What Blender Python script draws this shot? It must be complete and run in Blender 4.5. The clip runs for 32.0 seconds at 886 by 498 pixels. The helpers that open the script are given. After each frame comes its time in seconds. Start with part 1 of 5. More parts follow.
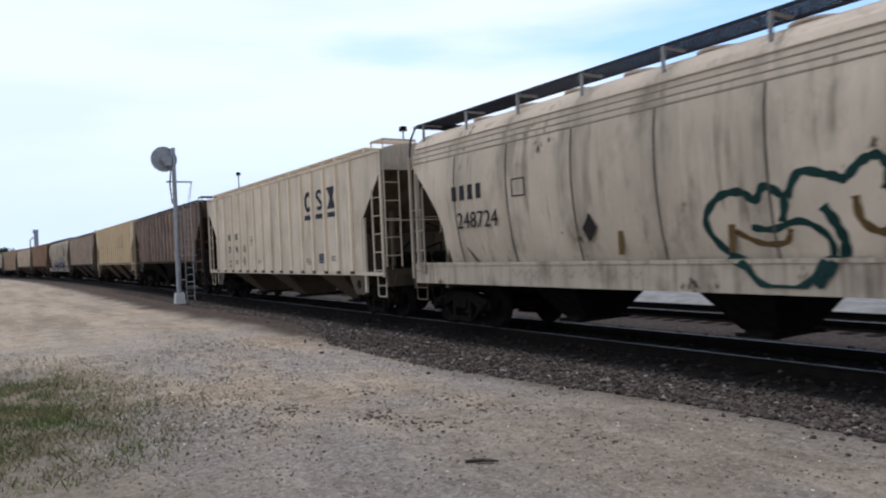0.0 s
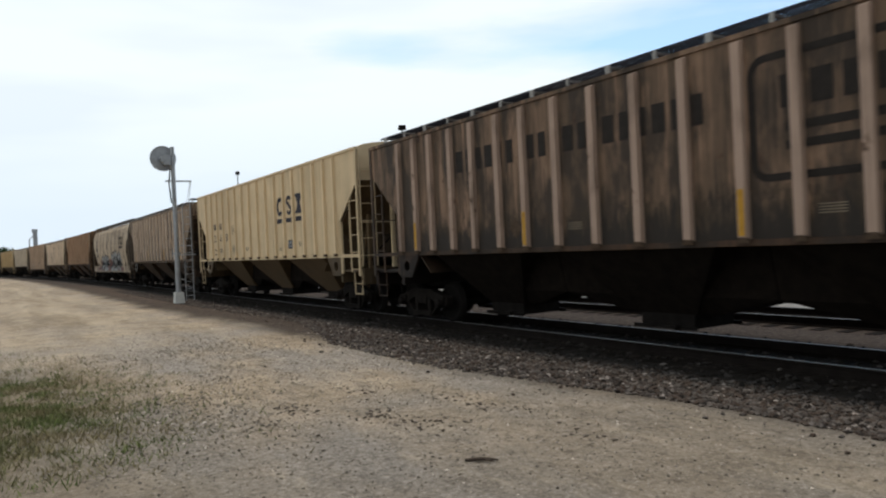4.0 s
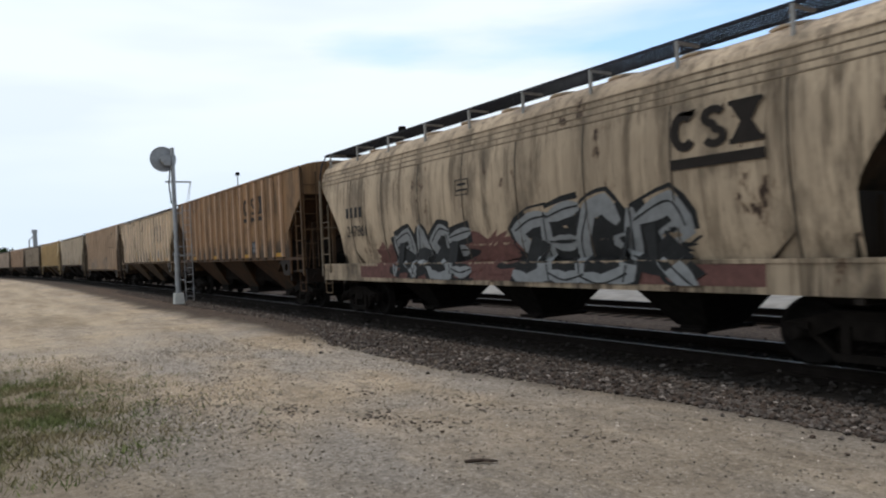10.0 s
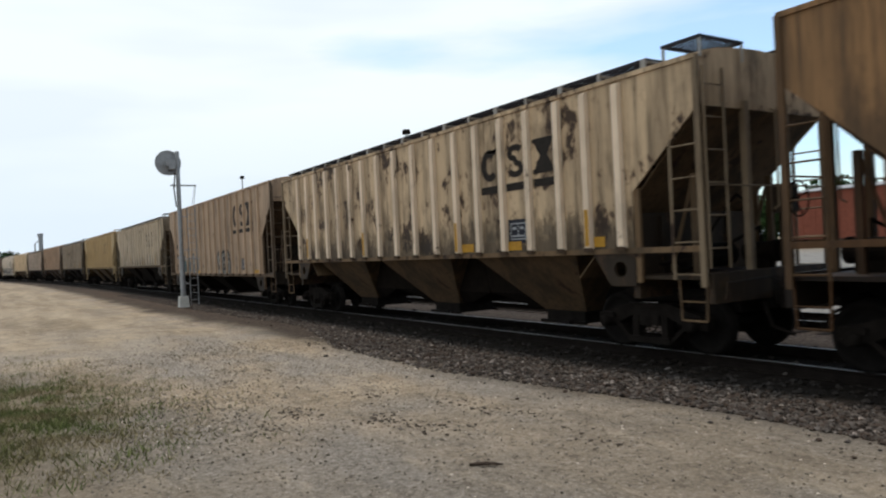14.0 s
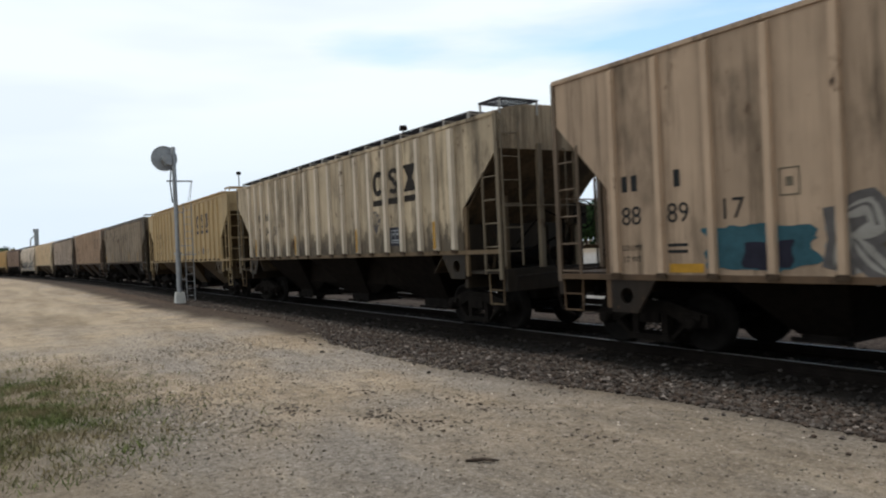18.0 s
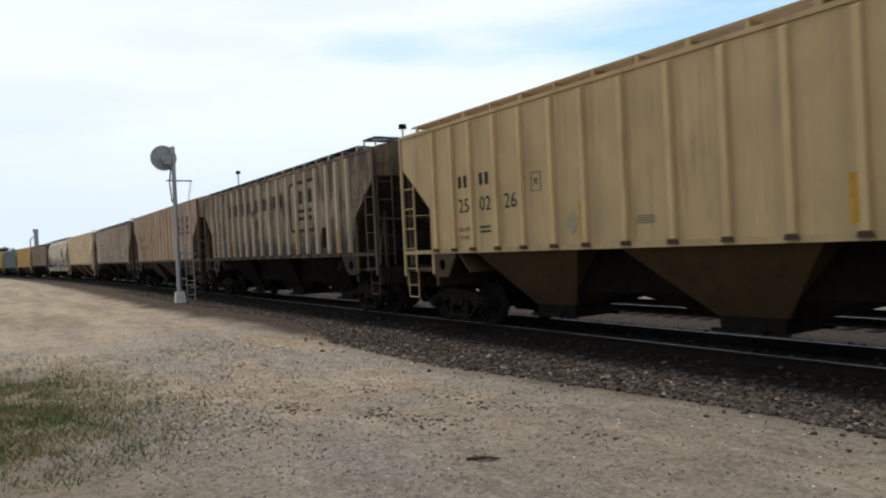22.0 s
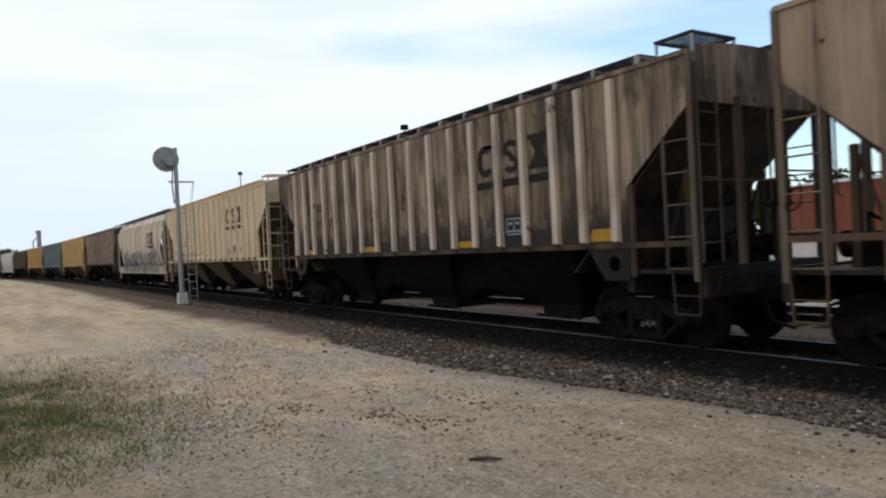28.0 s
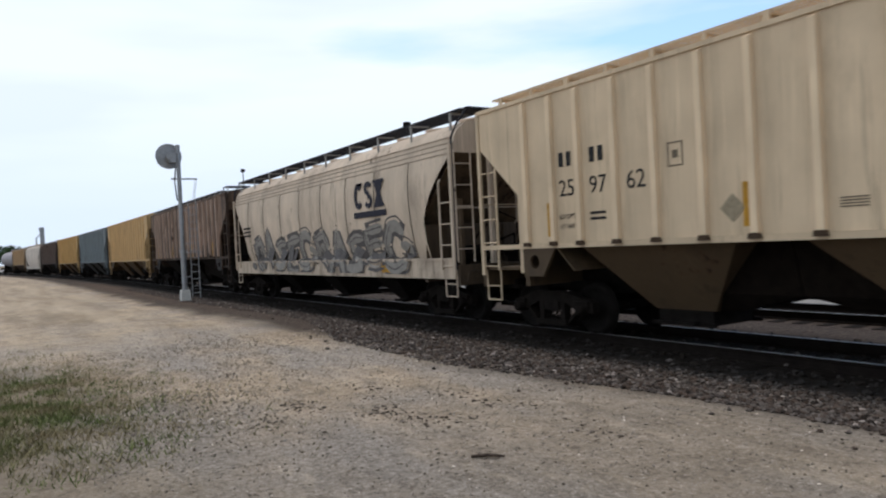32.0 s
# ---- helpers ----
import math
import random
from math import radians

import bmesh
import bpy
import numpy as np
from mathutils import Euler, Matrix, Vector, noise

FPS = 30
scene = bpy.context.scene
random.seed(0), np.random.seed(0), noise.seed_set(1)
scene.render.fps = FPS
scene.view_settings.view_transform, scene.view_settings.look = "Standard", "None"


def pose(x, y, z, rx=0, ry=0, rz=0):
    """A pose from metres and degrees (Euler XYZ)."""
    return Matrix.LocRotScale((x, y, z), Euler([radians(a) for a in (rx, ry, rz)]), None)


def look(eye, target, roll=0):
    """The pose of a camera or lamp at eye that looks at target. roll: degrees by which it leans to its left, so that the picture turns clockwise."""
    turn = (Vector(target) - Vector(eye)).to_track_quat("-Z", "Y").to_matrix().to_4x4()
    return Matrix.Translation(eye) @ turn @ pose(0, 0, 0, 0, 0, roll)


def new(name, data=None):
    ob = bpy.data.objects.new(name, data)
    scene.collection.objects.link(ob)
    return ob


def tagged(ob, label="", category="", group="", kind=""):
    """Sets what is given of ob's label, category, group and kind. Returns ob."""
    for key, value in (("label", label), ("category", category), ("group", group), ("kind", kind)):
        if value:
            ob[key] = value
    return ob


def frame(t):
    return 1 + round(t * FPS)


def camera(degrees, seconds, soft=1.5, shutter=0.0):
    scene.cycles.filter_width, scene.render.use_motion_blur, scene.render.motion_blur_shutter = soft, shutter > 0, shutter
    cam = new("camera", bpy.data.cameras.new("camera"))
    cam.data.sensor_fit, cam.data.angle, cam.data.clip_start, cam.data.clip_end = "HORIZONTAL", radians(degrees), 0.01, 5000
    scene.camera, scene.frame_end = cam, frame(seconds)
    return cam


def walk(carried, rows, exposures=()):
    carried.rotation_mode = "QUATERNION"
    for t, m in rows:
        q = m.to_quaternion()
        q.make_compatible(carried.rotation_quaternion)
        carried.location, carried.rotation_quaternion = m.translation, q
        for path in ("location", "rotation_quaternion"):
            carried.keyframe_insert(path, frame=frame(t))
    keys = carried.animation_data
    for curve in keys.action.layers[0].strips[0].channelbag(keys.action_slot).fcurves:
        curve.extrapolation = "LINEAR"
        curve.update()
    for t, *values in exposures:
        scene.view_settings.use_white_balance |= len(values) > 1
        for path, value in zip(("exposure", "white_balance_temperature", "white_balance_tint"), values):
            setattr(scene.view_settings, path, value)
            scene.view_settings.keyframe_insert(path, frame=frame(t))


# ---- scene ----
cam = camera(63.25, 32.0, soft=2.1, shutter=0.2)
EYE = Vector((0, 0, 1.6))


def aim(pan, tilt, lean):
    """Camera pose: pan from the track's direction, tilt and lean, in degrees."""
    p, q = radians(pan), radians(tilt)
    way = Vector((-math.cos(p) * math.cos(q), math.sin(p) * math.cos(q), math.sin(q)))
    return look(EYE, EYE + way * 10, lean)


AIMS = """0,32.431,-0.132,-2.587
0.5,32.375,-0.149,-2.633
1,32.423,-0.097,-2.606
1.5,32.437,-0.225,-2.615
2,32.504,-0.238,-2.598
2.5,32.414,-0.153,-2.653
3,32.379,-0.059,-2.580
3.5,32.485,-0.246,-2.705
5.5,32.420,-0.087,-2.626
6,32.401,-0.074,-2.767
6.5,32.513,-0.184,-2.704
7,32.619,-0.221,-2.663
7.5,32.487,-0.228,-2.663
8,32.458,-0.082,-2.628
8.5,32.375,-0.149,-2.633
9,32.516,-0.086,-2.636
9.5,32.554,-0.108,-2.599
10,32.496,-0.137,-2.595
10.5,32.269,0.260,-2.530
11,32.334,0.200,-2.669
11.5,32.093,0.328,-2.554
12,32.289,0.146,-2.578
12.5,32.375,0.023,-2.571
13,32.117,0.182,-2.599
13.5,32.124,0.218,-2.696
14,32.159,0.115,-2.711
14.5,32.139,0.046,-2.626
16.5,32.146,-0.061,-2.675
17,32.224,-0.142,-2.636
17.5,32.366,-0.133,-2.709
18,32.410,-0.187,-2.587
18.5,32.354,-0.290,-2.623
19,32.380,-0.359,-2.657
19.5,32.281,-0.344,-2.762
20,32.248,-0.217,-2.807
20.5,32.293,-0.136,-2.838
21,32.321,-0.204,-2.776
21.5,32.440,-0.388,-2.752
22,32.416,-0.310,-2.829
22.5,32.320,-0.151,-2.805
23,32.269,-0.233,-2.826
23.5,32.319,-0.237,-2.880
24,32.381,-0.405,-2.942
24.5,32.437,-0.408,-2.939
25,32.284,-0.158,-2.822
25.5,32.254,-0.045,-2.787
27.5,32.256,-0.365,-2.875
28,32.246,-0.263,-2.953
28.5,32.118,-0.314,-2.962
29,32.253,-0.475,-2.943
29.5,32.218,-0.455,-2.859
30,32.051,-0.456,-2.925
30.5,32.021,-0.463,-2.941
31,31.945,-0.519,-2.960
31.5,31.950,-0.458,-2.973
32,32.041,-0.473,-2.910"""
walk(cam, [(float(a), aim(float(b), float(c), float(d))) for a, b, c, d in (r.split(",") for r in AIMS.split())],
     [(0, 0.04, 5720, 17), (1, 0.03, 5900, 16), (2, 0.01, 6080, 14.5), (3.5, 0, 6450, 11), (6, 0, 6350, 12), (7, 0, 6250, 13), (11, 0, 6250, 13), (12.5, 0, 6380, 12), (14, 0, 6420, 11.5), (28, 0, 6420, 12), (30, 0, 6380, 12.5), (32, 0.02, 6080, 15)])

# ---- light ----
SUN_EL, SUN_AZ = 68.0, 155.0   # azimuth from +x, anticlockwise
sun = new("sun", bpy.data.lights.new("sun", "SUN"))
sun.data.energy, sun.data.angle, sun.data.color = 2.0, radians(5), (1.0, 0.89, 0.775)
toward = Vector((math.cos(radians(SUN_AZ)) * math.cos(radians(SUN_EL)), math.sin(radians(SUN_AZ)) * math.cos(radians(SUN_EL)), math.sin(radians(SUN_EL))))
sun.matrix_world = look(toward * 60, (0, 0, 0))
scene.view_settings.exposure = 0.0

world = bpy.data.worlds.new("sky")
scene.world = world
world.use_nodes = True
wn, wl = world.node_tree.nodes, world.node_tree.links
wn.clear()
sky = wn.new("ShaderNodeTexSky")
sky.sky_type, sky.sun_disc = "NISHITA", False
sky.sun_elevation, sky.sun_rotation = radians(SUN_EL), radians(90 - SUN_AZ)
dim = wn.new("ShaderNodeMix")
dim.data_type, dim.blend_type = "RGBA", "MULTIPLY"
dim.inputs["Factor"].default_value = 1.0
dim.inputs["B"].default_value = (0.15, 0.172, 0.175, 1)
wl.new(sky.outputs[0], dim.inputs["A"])
tc = wn.new("ShaderNodeTexCoord")
mp = wn.new("ShaderNodeMapping")
mp.inputs["Scale"].default_value = (1.0, 1.0, 5.0)
mp.inputs["Location"].default_value = (1.35, 0.7, 0.4)
wl.new(tc.outputs["Generated"], mp.inputs["Vector"])
cl = wn.new("ShaderNodeTexNoise")
cl.inputs["Scale"].default_value, cl.inputs["Detail"].default_value, cl.inputs["Roughness"].default_value = 1.6, 6.0, 0.5
wl.new(mp.outputs[0], cl.inputs["Vector"])
sep = wn.new("ShaderNodeSeparateXYZ")
wl.new(tc.outputs["Generated"], sep.inputs[0])
haze = wn.new("ShaderNodeValToRGB")   # thick haze low down, a thin streak above it, open sky overhead
stops = haze.color_ramp.elements
for k, (at, v) in enumerate(((0.17, 0.93), (0.255, 0.52), (0.33, 0.86), (0.5, 0.6), (0.75, 0.12))):
    el = stops[k] if k < 2 else stops.new(at)
    el.position, el.color = at, (v, v, v, 1)
wl.new(sep.outputs["Z"], haze.inputs["Fac"])
cover = wn.new("ShaderNodeMath")
wl.new(cl.outputs["Fac"], cover.inputs[0])
veer = wn.new("ShaderNodeMath")   # the cloud thins towards one side
veer.operation = "MULTIPLY_ADD"
wl.new(sep.outputs["Y"], veer.inputs[0])
veer.inputs[1].default_value = -1.0
wl.new(haze.outputs["Color"], veer.inputs[2])
wl.new(veer.outputs[0], cover.inputs[1])
cr = wn.new("ShaderNodeMapRange")
cr.inputs["From Min"].default_value, cr.inputs["From Max"].default_value = 0.46, 0.66
cr.inputs["To Min"].default_value, cr.inputs["To Max"].default_value = 0.12, 1.0
wl.new(cover.outputs[0], cr.inputs["Value"])
mx = wn.new("ShaderNodeMix")
mx.data_type = "RGBA"
tone = wn.new("ShaderNodeTexNoise")
tone.inputs["Scale"].default_value, tone.inputs["Detail"].default_value = 2.3, 3.0
wl.new(mp.outputs[0], tone.inputs["Vector"])
tm = wn.new("ShaderNodeMix")
tm.data_type = "RGBA"
tm.inputs["A"].default_value, tm.inputs["B"].default_value = (0.81, 0.90, 0.97, 1), (0.90, 0.98, 0.99, 1)
tr = wn.new("ShaderNodeMapRange")
tr.inputs["From Min"].default_value, tr.inputs["From Max"].default_value = 0.38, 0.56
wl.new(tone.outputs["Fac"], tr.inputs["Value"])
wl.new(tr.outputs[0], tm.inputs["Factor"])
deep = wn.new("ShaderNodeMapRange")   # bluer haze towards the horizon
deep.inputs["From Min"].default_value, deep.inputs["From Max"].default_value = 0.05, 0.2
deep.inputs["To Min"].default_value, deep.inputs["To Max"].default_value = 0.85, 0.0
wl.new(sep.outputs["Z"], deep.inputs["Value"])
dm = wn.new("ShaderNodeMix")
dm.data_type = "RGBA"
dm.inputs["B"].default_value = (0.745, 0.86, 0.96, 1)
wl.new(deep.outputs[0], dm.inputs["Factor"])
wl.new(tm.outputs["Result"], dm.inputs["A"])
wl.new(dm.outputs["Result"], mx.inputs["B"])
wl.new(cr.outputs[0], mx.inputs["Factor"])
wl.new(dim.outputs["Result"], mx.inputs["A"])
glow = wn.new("ShaderNodeMapRange")   # the cloud is brighter on the sun's side
glow.interpolation_type = "SMOOTHSTEP"
glow.inputs["From Min"].default_value, glow.inputs["From Max"].default_value = -0.45, 0.75
glow.inputs["To Min"].default_value, glow.inputs["To Max"].default_value = 1.05, 0.72
wl.new(sep.outputs["X"], glow.inputs["Value"])
bg = wn.new("ShaderNodeBackground")
wl.new(mx.outputs["Result"], bg.inputs["Color"])
wl.new(glow.outputs[0], bg.inputs["Strength"])
out = wn.new("ShaderNodeOutputWorld")
wl.new(bg.outputs[0], out.inputs[0])

# ---- materials ----


class Nodes:
    """A small builder for one material."""

    def __init__(self, name, rough=0.7, metal=0.0):
        self.m = bpy.data.materials.new(name)
        self.m.use_nodes = True
        self.t = self.m.node_tree
        self.b = self.t.nodes["Principled BSDF"]
        self.b.inputs["Roughness"].default_value = rough
        self.b.inputs["Metallic"].default_value = metal
        self.b.inputs["Specular IOR Level"].default_value = 0.4 if metal > 0.2 else (0.15 if rough < 0.75 else 0.05)
        self.co = self.t.nodes.new("ShaderNodeTexCoord")
        self.space = self.co.outputs["Object"]

    def link(self, a, b):
        self.t.links.new(a, b)

    def noise(self, scale, detail=4.0, stretch=(1, 1, 1), shift=(0, 0, 0), rough=0.55, world=False):
        mapping = self.t.nodes.new("ShaderNodeMapping")
        mapping.inputs["Scale"].default_value = stretch
        mapping.inputs["Location"].default_value = shift
        if world:
            self.link(self.t.nodes.new("ShaderNodeNewGeometry").outputs["Position"], mapping.inputs["Vector"])
        else:
            self.link(self.space, mapping.inputs["Vector"])
        n = self.t.nodes.new("ShaderNodeTexNoise")
        n.inputs["Scale"].default_value, n.inputs["Detail"].default_value, n.inputs["Roughness"].default_value = scale, detail, rough
        self.link(mapping.outputs[0], n.inputs["Vector"])
        return n.outputs["Fac"]

    def ramp(self, value, lo, hi, a=0.0, b=1.0):
        r = self.t.nodes.new("ShaderNodeMapRange")
        r.inputs["From Min"].default_value, r.inputs["From Max"].default_value = lo, hi
        r.inputs["To Min"].default_value, r.inputs["To Max"].default_value = a, b
        self.link(value, r.inputs["Value"])
        return r.outputs[0]

    def math(self, op, a, b):
        n = self.t.nodes.new("ShaderNodeMath")
        n.operation = op
        for i, x in enumerate((a, b)):
            if isinstance(x, (int, float)):
                n.inputs[i].default_value = x
            else:
                self.link(x, n.inputs[i])
        return n.outputs[0]

    def mix(self, fac, a, b):
        n = self.t.nodes.new("ShaderNodeMix")
        n.data_type = "RGBA"
        if isinstance(fac, (int, float)):
            n.inputs["Factor"].default_value = fac
        else:
            self.link(fac, n.inputs["Factor"])
        for key, x in (("A", a), ("B", b)):
            if isinstance(x, tuple):
                n.inputs[key].default_value = (*x[:3], 1)
            else:
                self.link(x, n.inputs[key])
        return n.outputs["Result"]

    def random(self):
        return self.t.nodes.new("ShaderNodeObjectInfo").outputs["Random"]

    def island(self):
        return self.t.nodes.new("ShaderNodeNewGeometry").outputs["Random Per Island"]

    def attribute(self, name):
        n = self.t.nodes.new("ShaderNodeAttribute")
        n.attribute_name = name
        return n.outputs["Fac"]

    def color(self, c):
        if isinstance(c, tuple):
            self.b.inputs["Base Color"].default_value = (*c[:3], 1)
        else:
            self.link(c, self.b.inputs["Base Color"])
        return self

    def bump(self, value, strength=0.3, distance=0.02):
        n = self.t.nodes.new("ShaderNodeBump")
        n.inputs["Strength"].default_value, n.inputs["Distance"].default_value = strength, distance
        self.link(value, n.inputs["Height"])
        self.link(n.outputs[0], self.b.inputs["Normal"])
        return self.m


def plain(name, c, rough=0.7, metal=0.0, vary=0.25, scale=6.0):
    n = Nodes(name, rough, metal)
    f = n.noise(scale, 5)
    g = n.noise(scale * 9, 3)
    dark = tuple(x * (1 - vary) for x in c)
    light = tuple(min(1, x * (1 + vary)) for x in c)
    col = n.mix(n.ramp(n.math("ADD", n.math("MULTIPLY", f, 0.7), n.math("MULTIPLY", g, 0.3)), 0.3, 0.7), dark, light)
    n.color(col)
    return n.bump(g, 0.15, 0.01)


def paint(name, base, rust=0.2, grime=0.3, seed=0.0, rough=0.72, pitch=None, first=0.0, own=False, sill=None):
    """Weathered freight-car paint: faded patches, panels soiled unequally, streaks of brown dirt and soot, rust
    blotches, shade painted beside ribs and above the sill.
    With own, every piece of a repeated part takes its own place in the pattern."""
    n = Nodes(name, rough)
    if own:
        shift = n.t.nodes.new("ShaderNodeVectorMath")
        shift.operation = "MULTIPLY_ADD"
        shift.inputs[1].default_value = (37.0, 23.0, 11.0)
        n.link(n.random(), shift.inputs[0])
        n.link(n.co.outputs["Object"], shift.inputs[2])
        n.space = shift.outputs[0]
    n.b.inputs["Specular IOR Level"].default_value = 0.28
    brown = tuple(min(p, 0.45 * q + 0.002) for p, q in zip((0.062, 0.041, 0.023), base))
    soot = tuple(min(p, 0.4 * q + 0.001) for p, q in zip((0.017, 0.013, 0.010), base))
    fade = n.noise(0.9, 5, (1, 1, 1), (seed, 0, 0))
    col = n.mix(n.ramp(fade, 0.3, 0.7), tuple(x * 0.86 for x in base), tuple(min(1, x * 1.1) for x in base))
    patch = n.ramp(n.noise(0.75, 4, (1, 1, 0.8), (seed * 5, 2, 3)), 0.36, 0.62)
    if pitch:
        xyz = n.t.nodes.new("ShaderNodeSeparateXYZ")
        n.link(n.co.outputs["Object"], xyz.inputs[0])
        cell = n.t.nodes.new("ShaderNodeTexWhiteNoise")
        cell.noise_dimensions = "1D"
        bay = n.math("DIVIDE", n.math("SUBTRACT", xyz.outputs["X"], first), pitch)
        n.link(n.math("ADD", n.math("FLOOR", bay, 0.0), seed * 13.0), cell.inputs["W"])
        col = n.mix(n.math("MULTIPLY", cell.outputs["Value"], 0.06 + 0.62 * grime), col, brown)
        # dirt-coloured edges beside the ribs paint in the ribs' shadow lines
        gap = n.math("ABSOLUTE", n.math("SUBTRACT", n.math("FRACT", bay, 0.0), 0.5), 0.0)
        ragged = n.ramp(n.noise(1.0, 5, (7, 7, 0.8), (seed, 9, 4), 0.7), 0.3, 0.62)
        col = n.mix(n.math("MULTIPLY", n.math("MULTIPLY", n.ramp(gap, 0.22, 0.46), ragged), 0.12 + 1.0 * grime), col, tuple((p + q) / 2 for p, q in zip(brown, soot)))
    wide = n.noise(1.0, 6, (4.2, 4.2, 0.24), (seed * 3, 1, 0), 0.7)
    lo = 0.60 - 0.27 * grime
    col = n.mix(n.math("MULTIPLY", n.ramp(wide, lo, lo + 0.13), n.math("ADD", n.math("MULTIPLY", patch, 0.5), 0.08 + 0.4 * grime)), col, tuple(x * (1.25 - 0.5 * grime) for x in brown))
    thin = n.noise(1.0, 5, (15, 15, 0.5), (seed, 4, 1), 0.7)
    lo = 0.63 - 0.2 * grime
    col = n.mix(n.math("MULTIPLY", n.ramp(thin, lo, lo + 0.12, 0.0, 0.25 + 0.65 * grime), n.math("ADD", n.math("MULTIPLY", patch, 0.5), 0.4)), col, soot)
    smudge = n.noise(0.8, 5, (1.5, 1.5, 0.75), (seed * 9, 6, 2), 0.6)
    lo = 0.585 - 0.17 * grime
    col = n.mix(n.ramp(smudge, lo, lo + 0.13, 0.0, min(0.88, 0.1 + 1.15 * grime)), col, tuple((0.7 - 0.6 * grime) * p + (0.3 + 0.6 * grime) * q for p, q in zip(brown, soot)))
    chalk = n.noise(1.0, 5, (9, 9, 0.5), (seed * 2, 8, 5), 0.65)
    col = n.mix(n.ramp(chalk, 0.57, 0.75, 0.0, 0.3), col, tuple(min(1, x * 1.5 + 0.003) for x in base))
    if rust > 0:
        area = n.noise(0.7, 3, (1, 1, 1.3), (seed * 11, 3, 7))
        rusty = n.math("ADD", n.noise(2.7, 6, (1.7, 1.7, 0.95), (seed * 7, 5, 2), 0.68), n.math("MULTIPLY", n.math("SUBTRACT", area, 0.5), 0.9))
        cut = 0.76 - 0.33 * rust
        col = n.mix(n.ramp(rusty, cut - 0.05, cut + 0.02, 0.0, 0.5), col, (0.11, 0.055, 0.025))
        col = n.mix(n.ramp(rusty, cut, cut + 0.05, 0.0, 0.92), col, (0.030, 0.016, 0.010))
    if sill is not None and grime > 0.35:   # ragged rusty splashes over the sill; the lower side's shade is painted with them
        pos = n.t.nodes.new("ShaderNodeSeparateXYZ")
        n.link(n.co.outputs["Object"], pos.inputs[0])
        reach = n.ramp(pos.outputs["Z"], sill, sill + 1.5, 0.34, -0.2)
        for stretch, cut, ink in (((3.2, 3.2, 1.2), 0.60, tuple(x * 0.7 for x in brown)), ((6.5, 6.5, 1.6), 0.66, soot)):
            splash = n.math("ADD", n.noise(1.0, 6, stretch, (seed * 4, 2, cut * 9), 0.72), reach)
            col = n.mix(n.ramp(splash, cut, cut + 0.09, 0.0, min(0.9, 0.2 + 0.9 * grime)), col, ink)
    n.color(col)
    grain = n.noise(28, 3)
    return n.bump(n.math("ADD", n.math("MULTIPLY", grain, 0.3), fade), 0.15, 0.025)


# near-black steels used below the cars; their colours include the shade there
M_SOOT_SHADE = plain("sooty_shaded_steel", (0.011, 0.0082, 0.0062), 0.95, 0.0, 0.5)
M_UNDER = plain("sooty_shaded_underframe", (0.012, 0.0102, 0.0088), 0.95, 0.0, 0.5)
M_TRUCK = plain("grimy_dark_steel", (0.0125, 0.0102, 0.0085), 0.9, 0.0, 0.5)
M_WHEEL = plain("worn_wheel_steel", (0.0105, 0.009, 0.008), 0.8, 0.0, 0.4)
M_RAIL = plain("rusty_rail_web", (0.012, 0.0095, 0.008), 0.9, 0.0, 0.4)
M_HEAD = plain("polished_rail_head", (0.13, 0.125, 0.12), 0.6, 0.4, 0.3)
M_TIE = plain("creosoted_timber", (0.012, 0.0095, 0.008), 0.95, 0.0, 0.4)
M_INK = plain("faded_navy_lettering", (0.016, 0.015, 0.026), 0.6, 0.0, 0.4)
M_BLACK = plain("black_stencil", (0.02, 0.02, 0.02), 0.7, 0.0, 0.3)
M_GHOST = plain("faded_brown_lettering", (0.02, 0.0155, 0.0125), 0.7, 0.0, 0.4)
M_FAINT = plain("worn_stencil", (0.15, 0.12, 0.085), 0.7, 0.0, 0.3)
M_STAIN = plain("rust_stained_plate", (0.075, 0.052, 0.036), 0.8, 0.0, 0.5, 14.0)
M_AMBER = plain("yellow_reflector", (0.42, 0.22, 0.025), 0.5, 0.0, 0.3)
M_PLATE = plain("dark_label_panel", (0.014, 0.015, 0.024), 0.5, 0.0, 0.3)
M_WHITE = plain("chalky_white", (0.6, 0.6, 0.58), 0.7, 0.0, 0.1)
M_GALV = plain("galvanised_steel", (0.30, 0.31, 0.32), 0.5, 0.5, 0.2)
M_GRATE = plain("weathered_grating", (0.02, 0.021, 0.027), 0.7, 0.0, 0.3)
M_CONC = plain("pale_concrete", (0.55, 0.54, 0.5), 0.9, 0.0, 0.15)
M_GREEN = plain("dark_green_spray", (0.009, 0.035, 0.03), 0.6, 0.0, 0.3)
M_SILVER = plain("silver_spray", (0.23, 0.235, 0.235), 0.5, 0.1, 0.2)
M_PINK = plain("faded_maroon_spray", (0.13, 0.062, 0.052), 0.7, 0.0, 0.4)
M_BLUE = plain("blue_spray", (0.03, 0.085, 0.105), 0.6, 0.0, 0.3)
M_OLIVE = plain("brown_spray", (0.12, 0.07, 0.025), 0.7, 0.0, 0.3)

# ---- mesh building ----


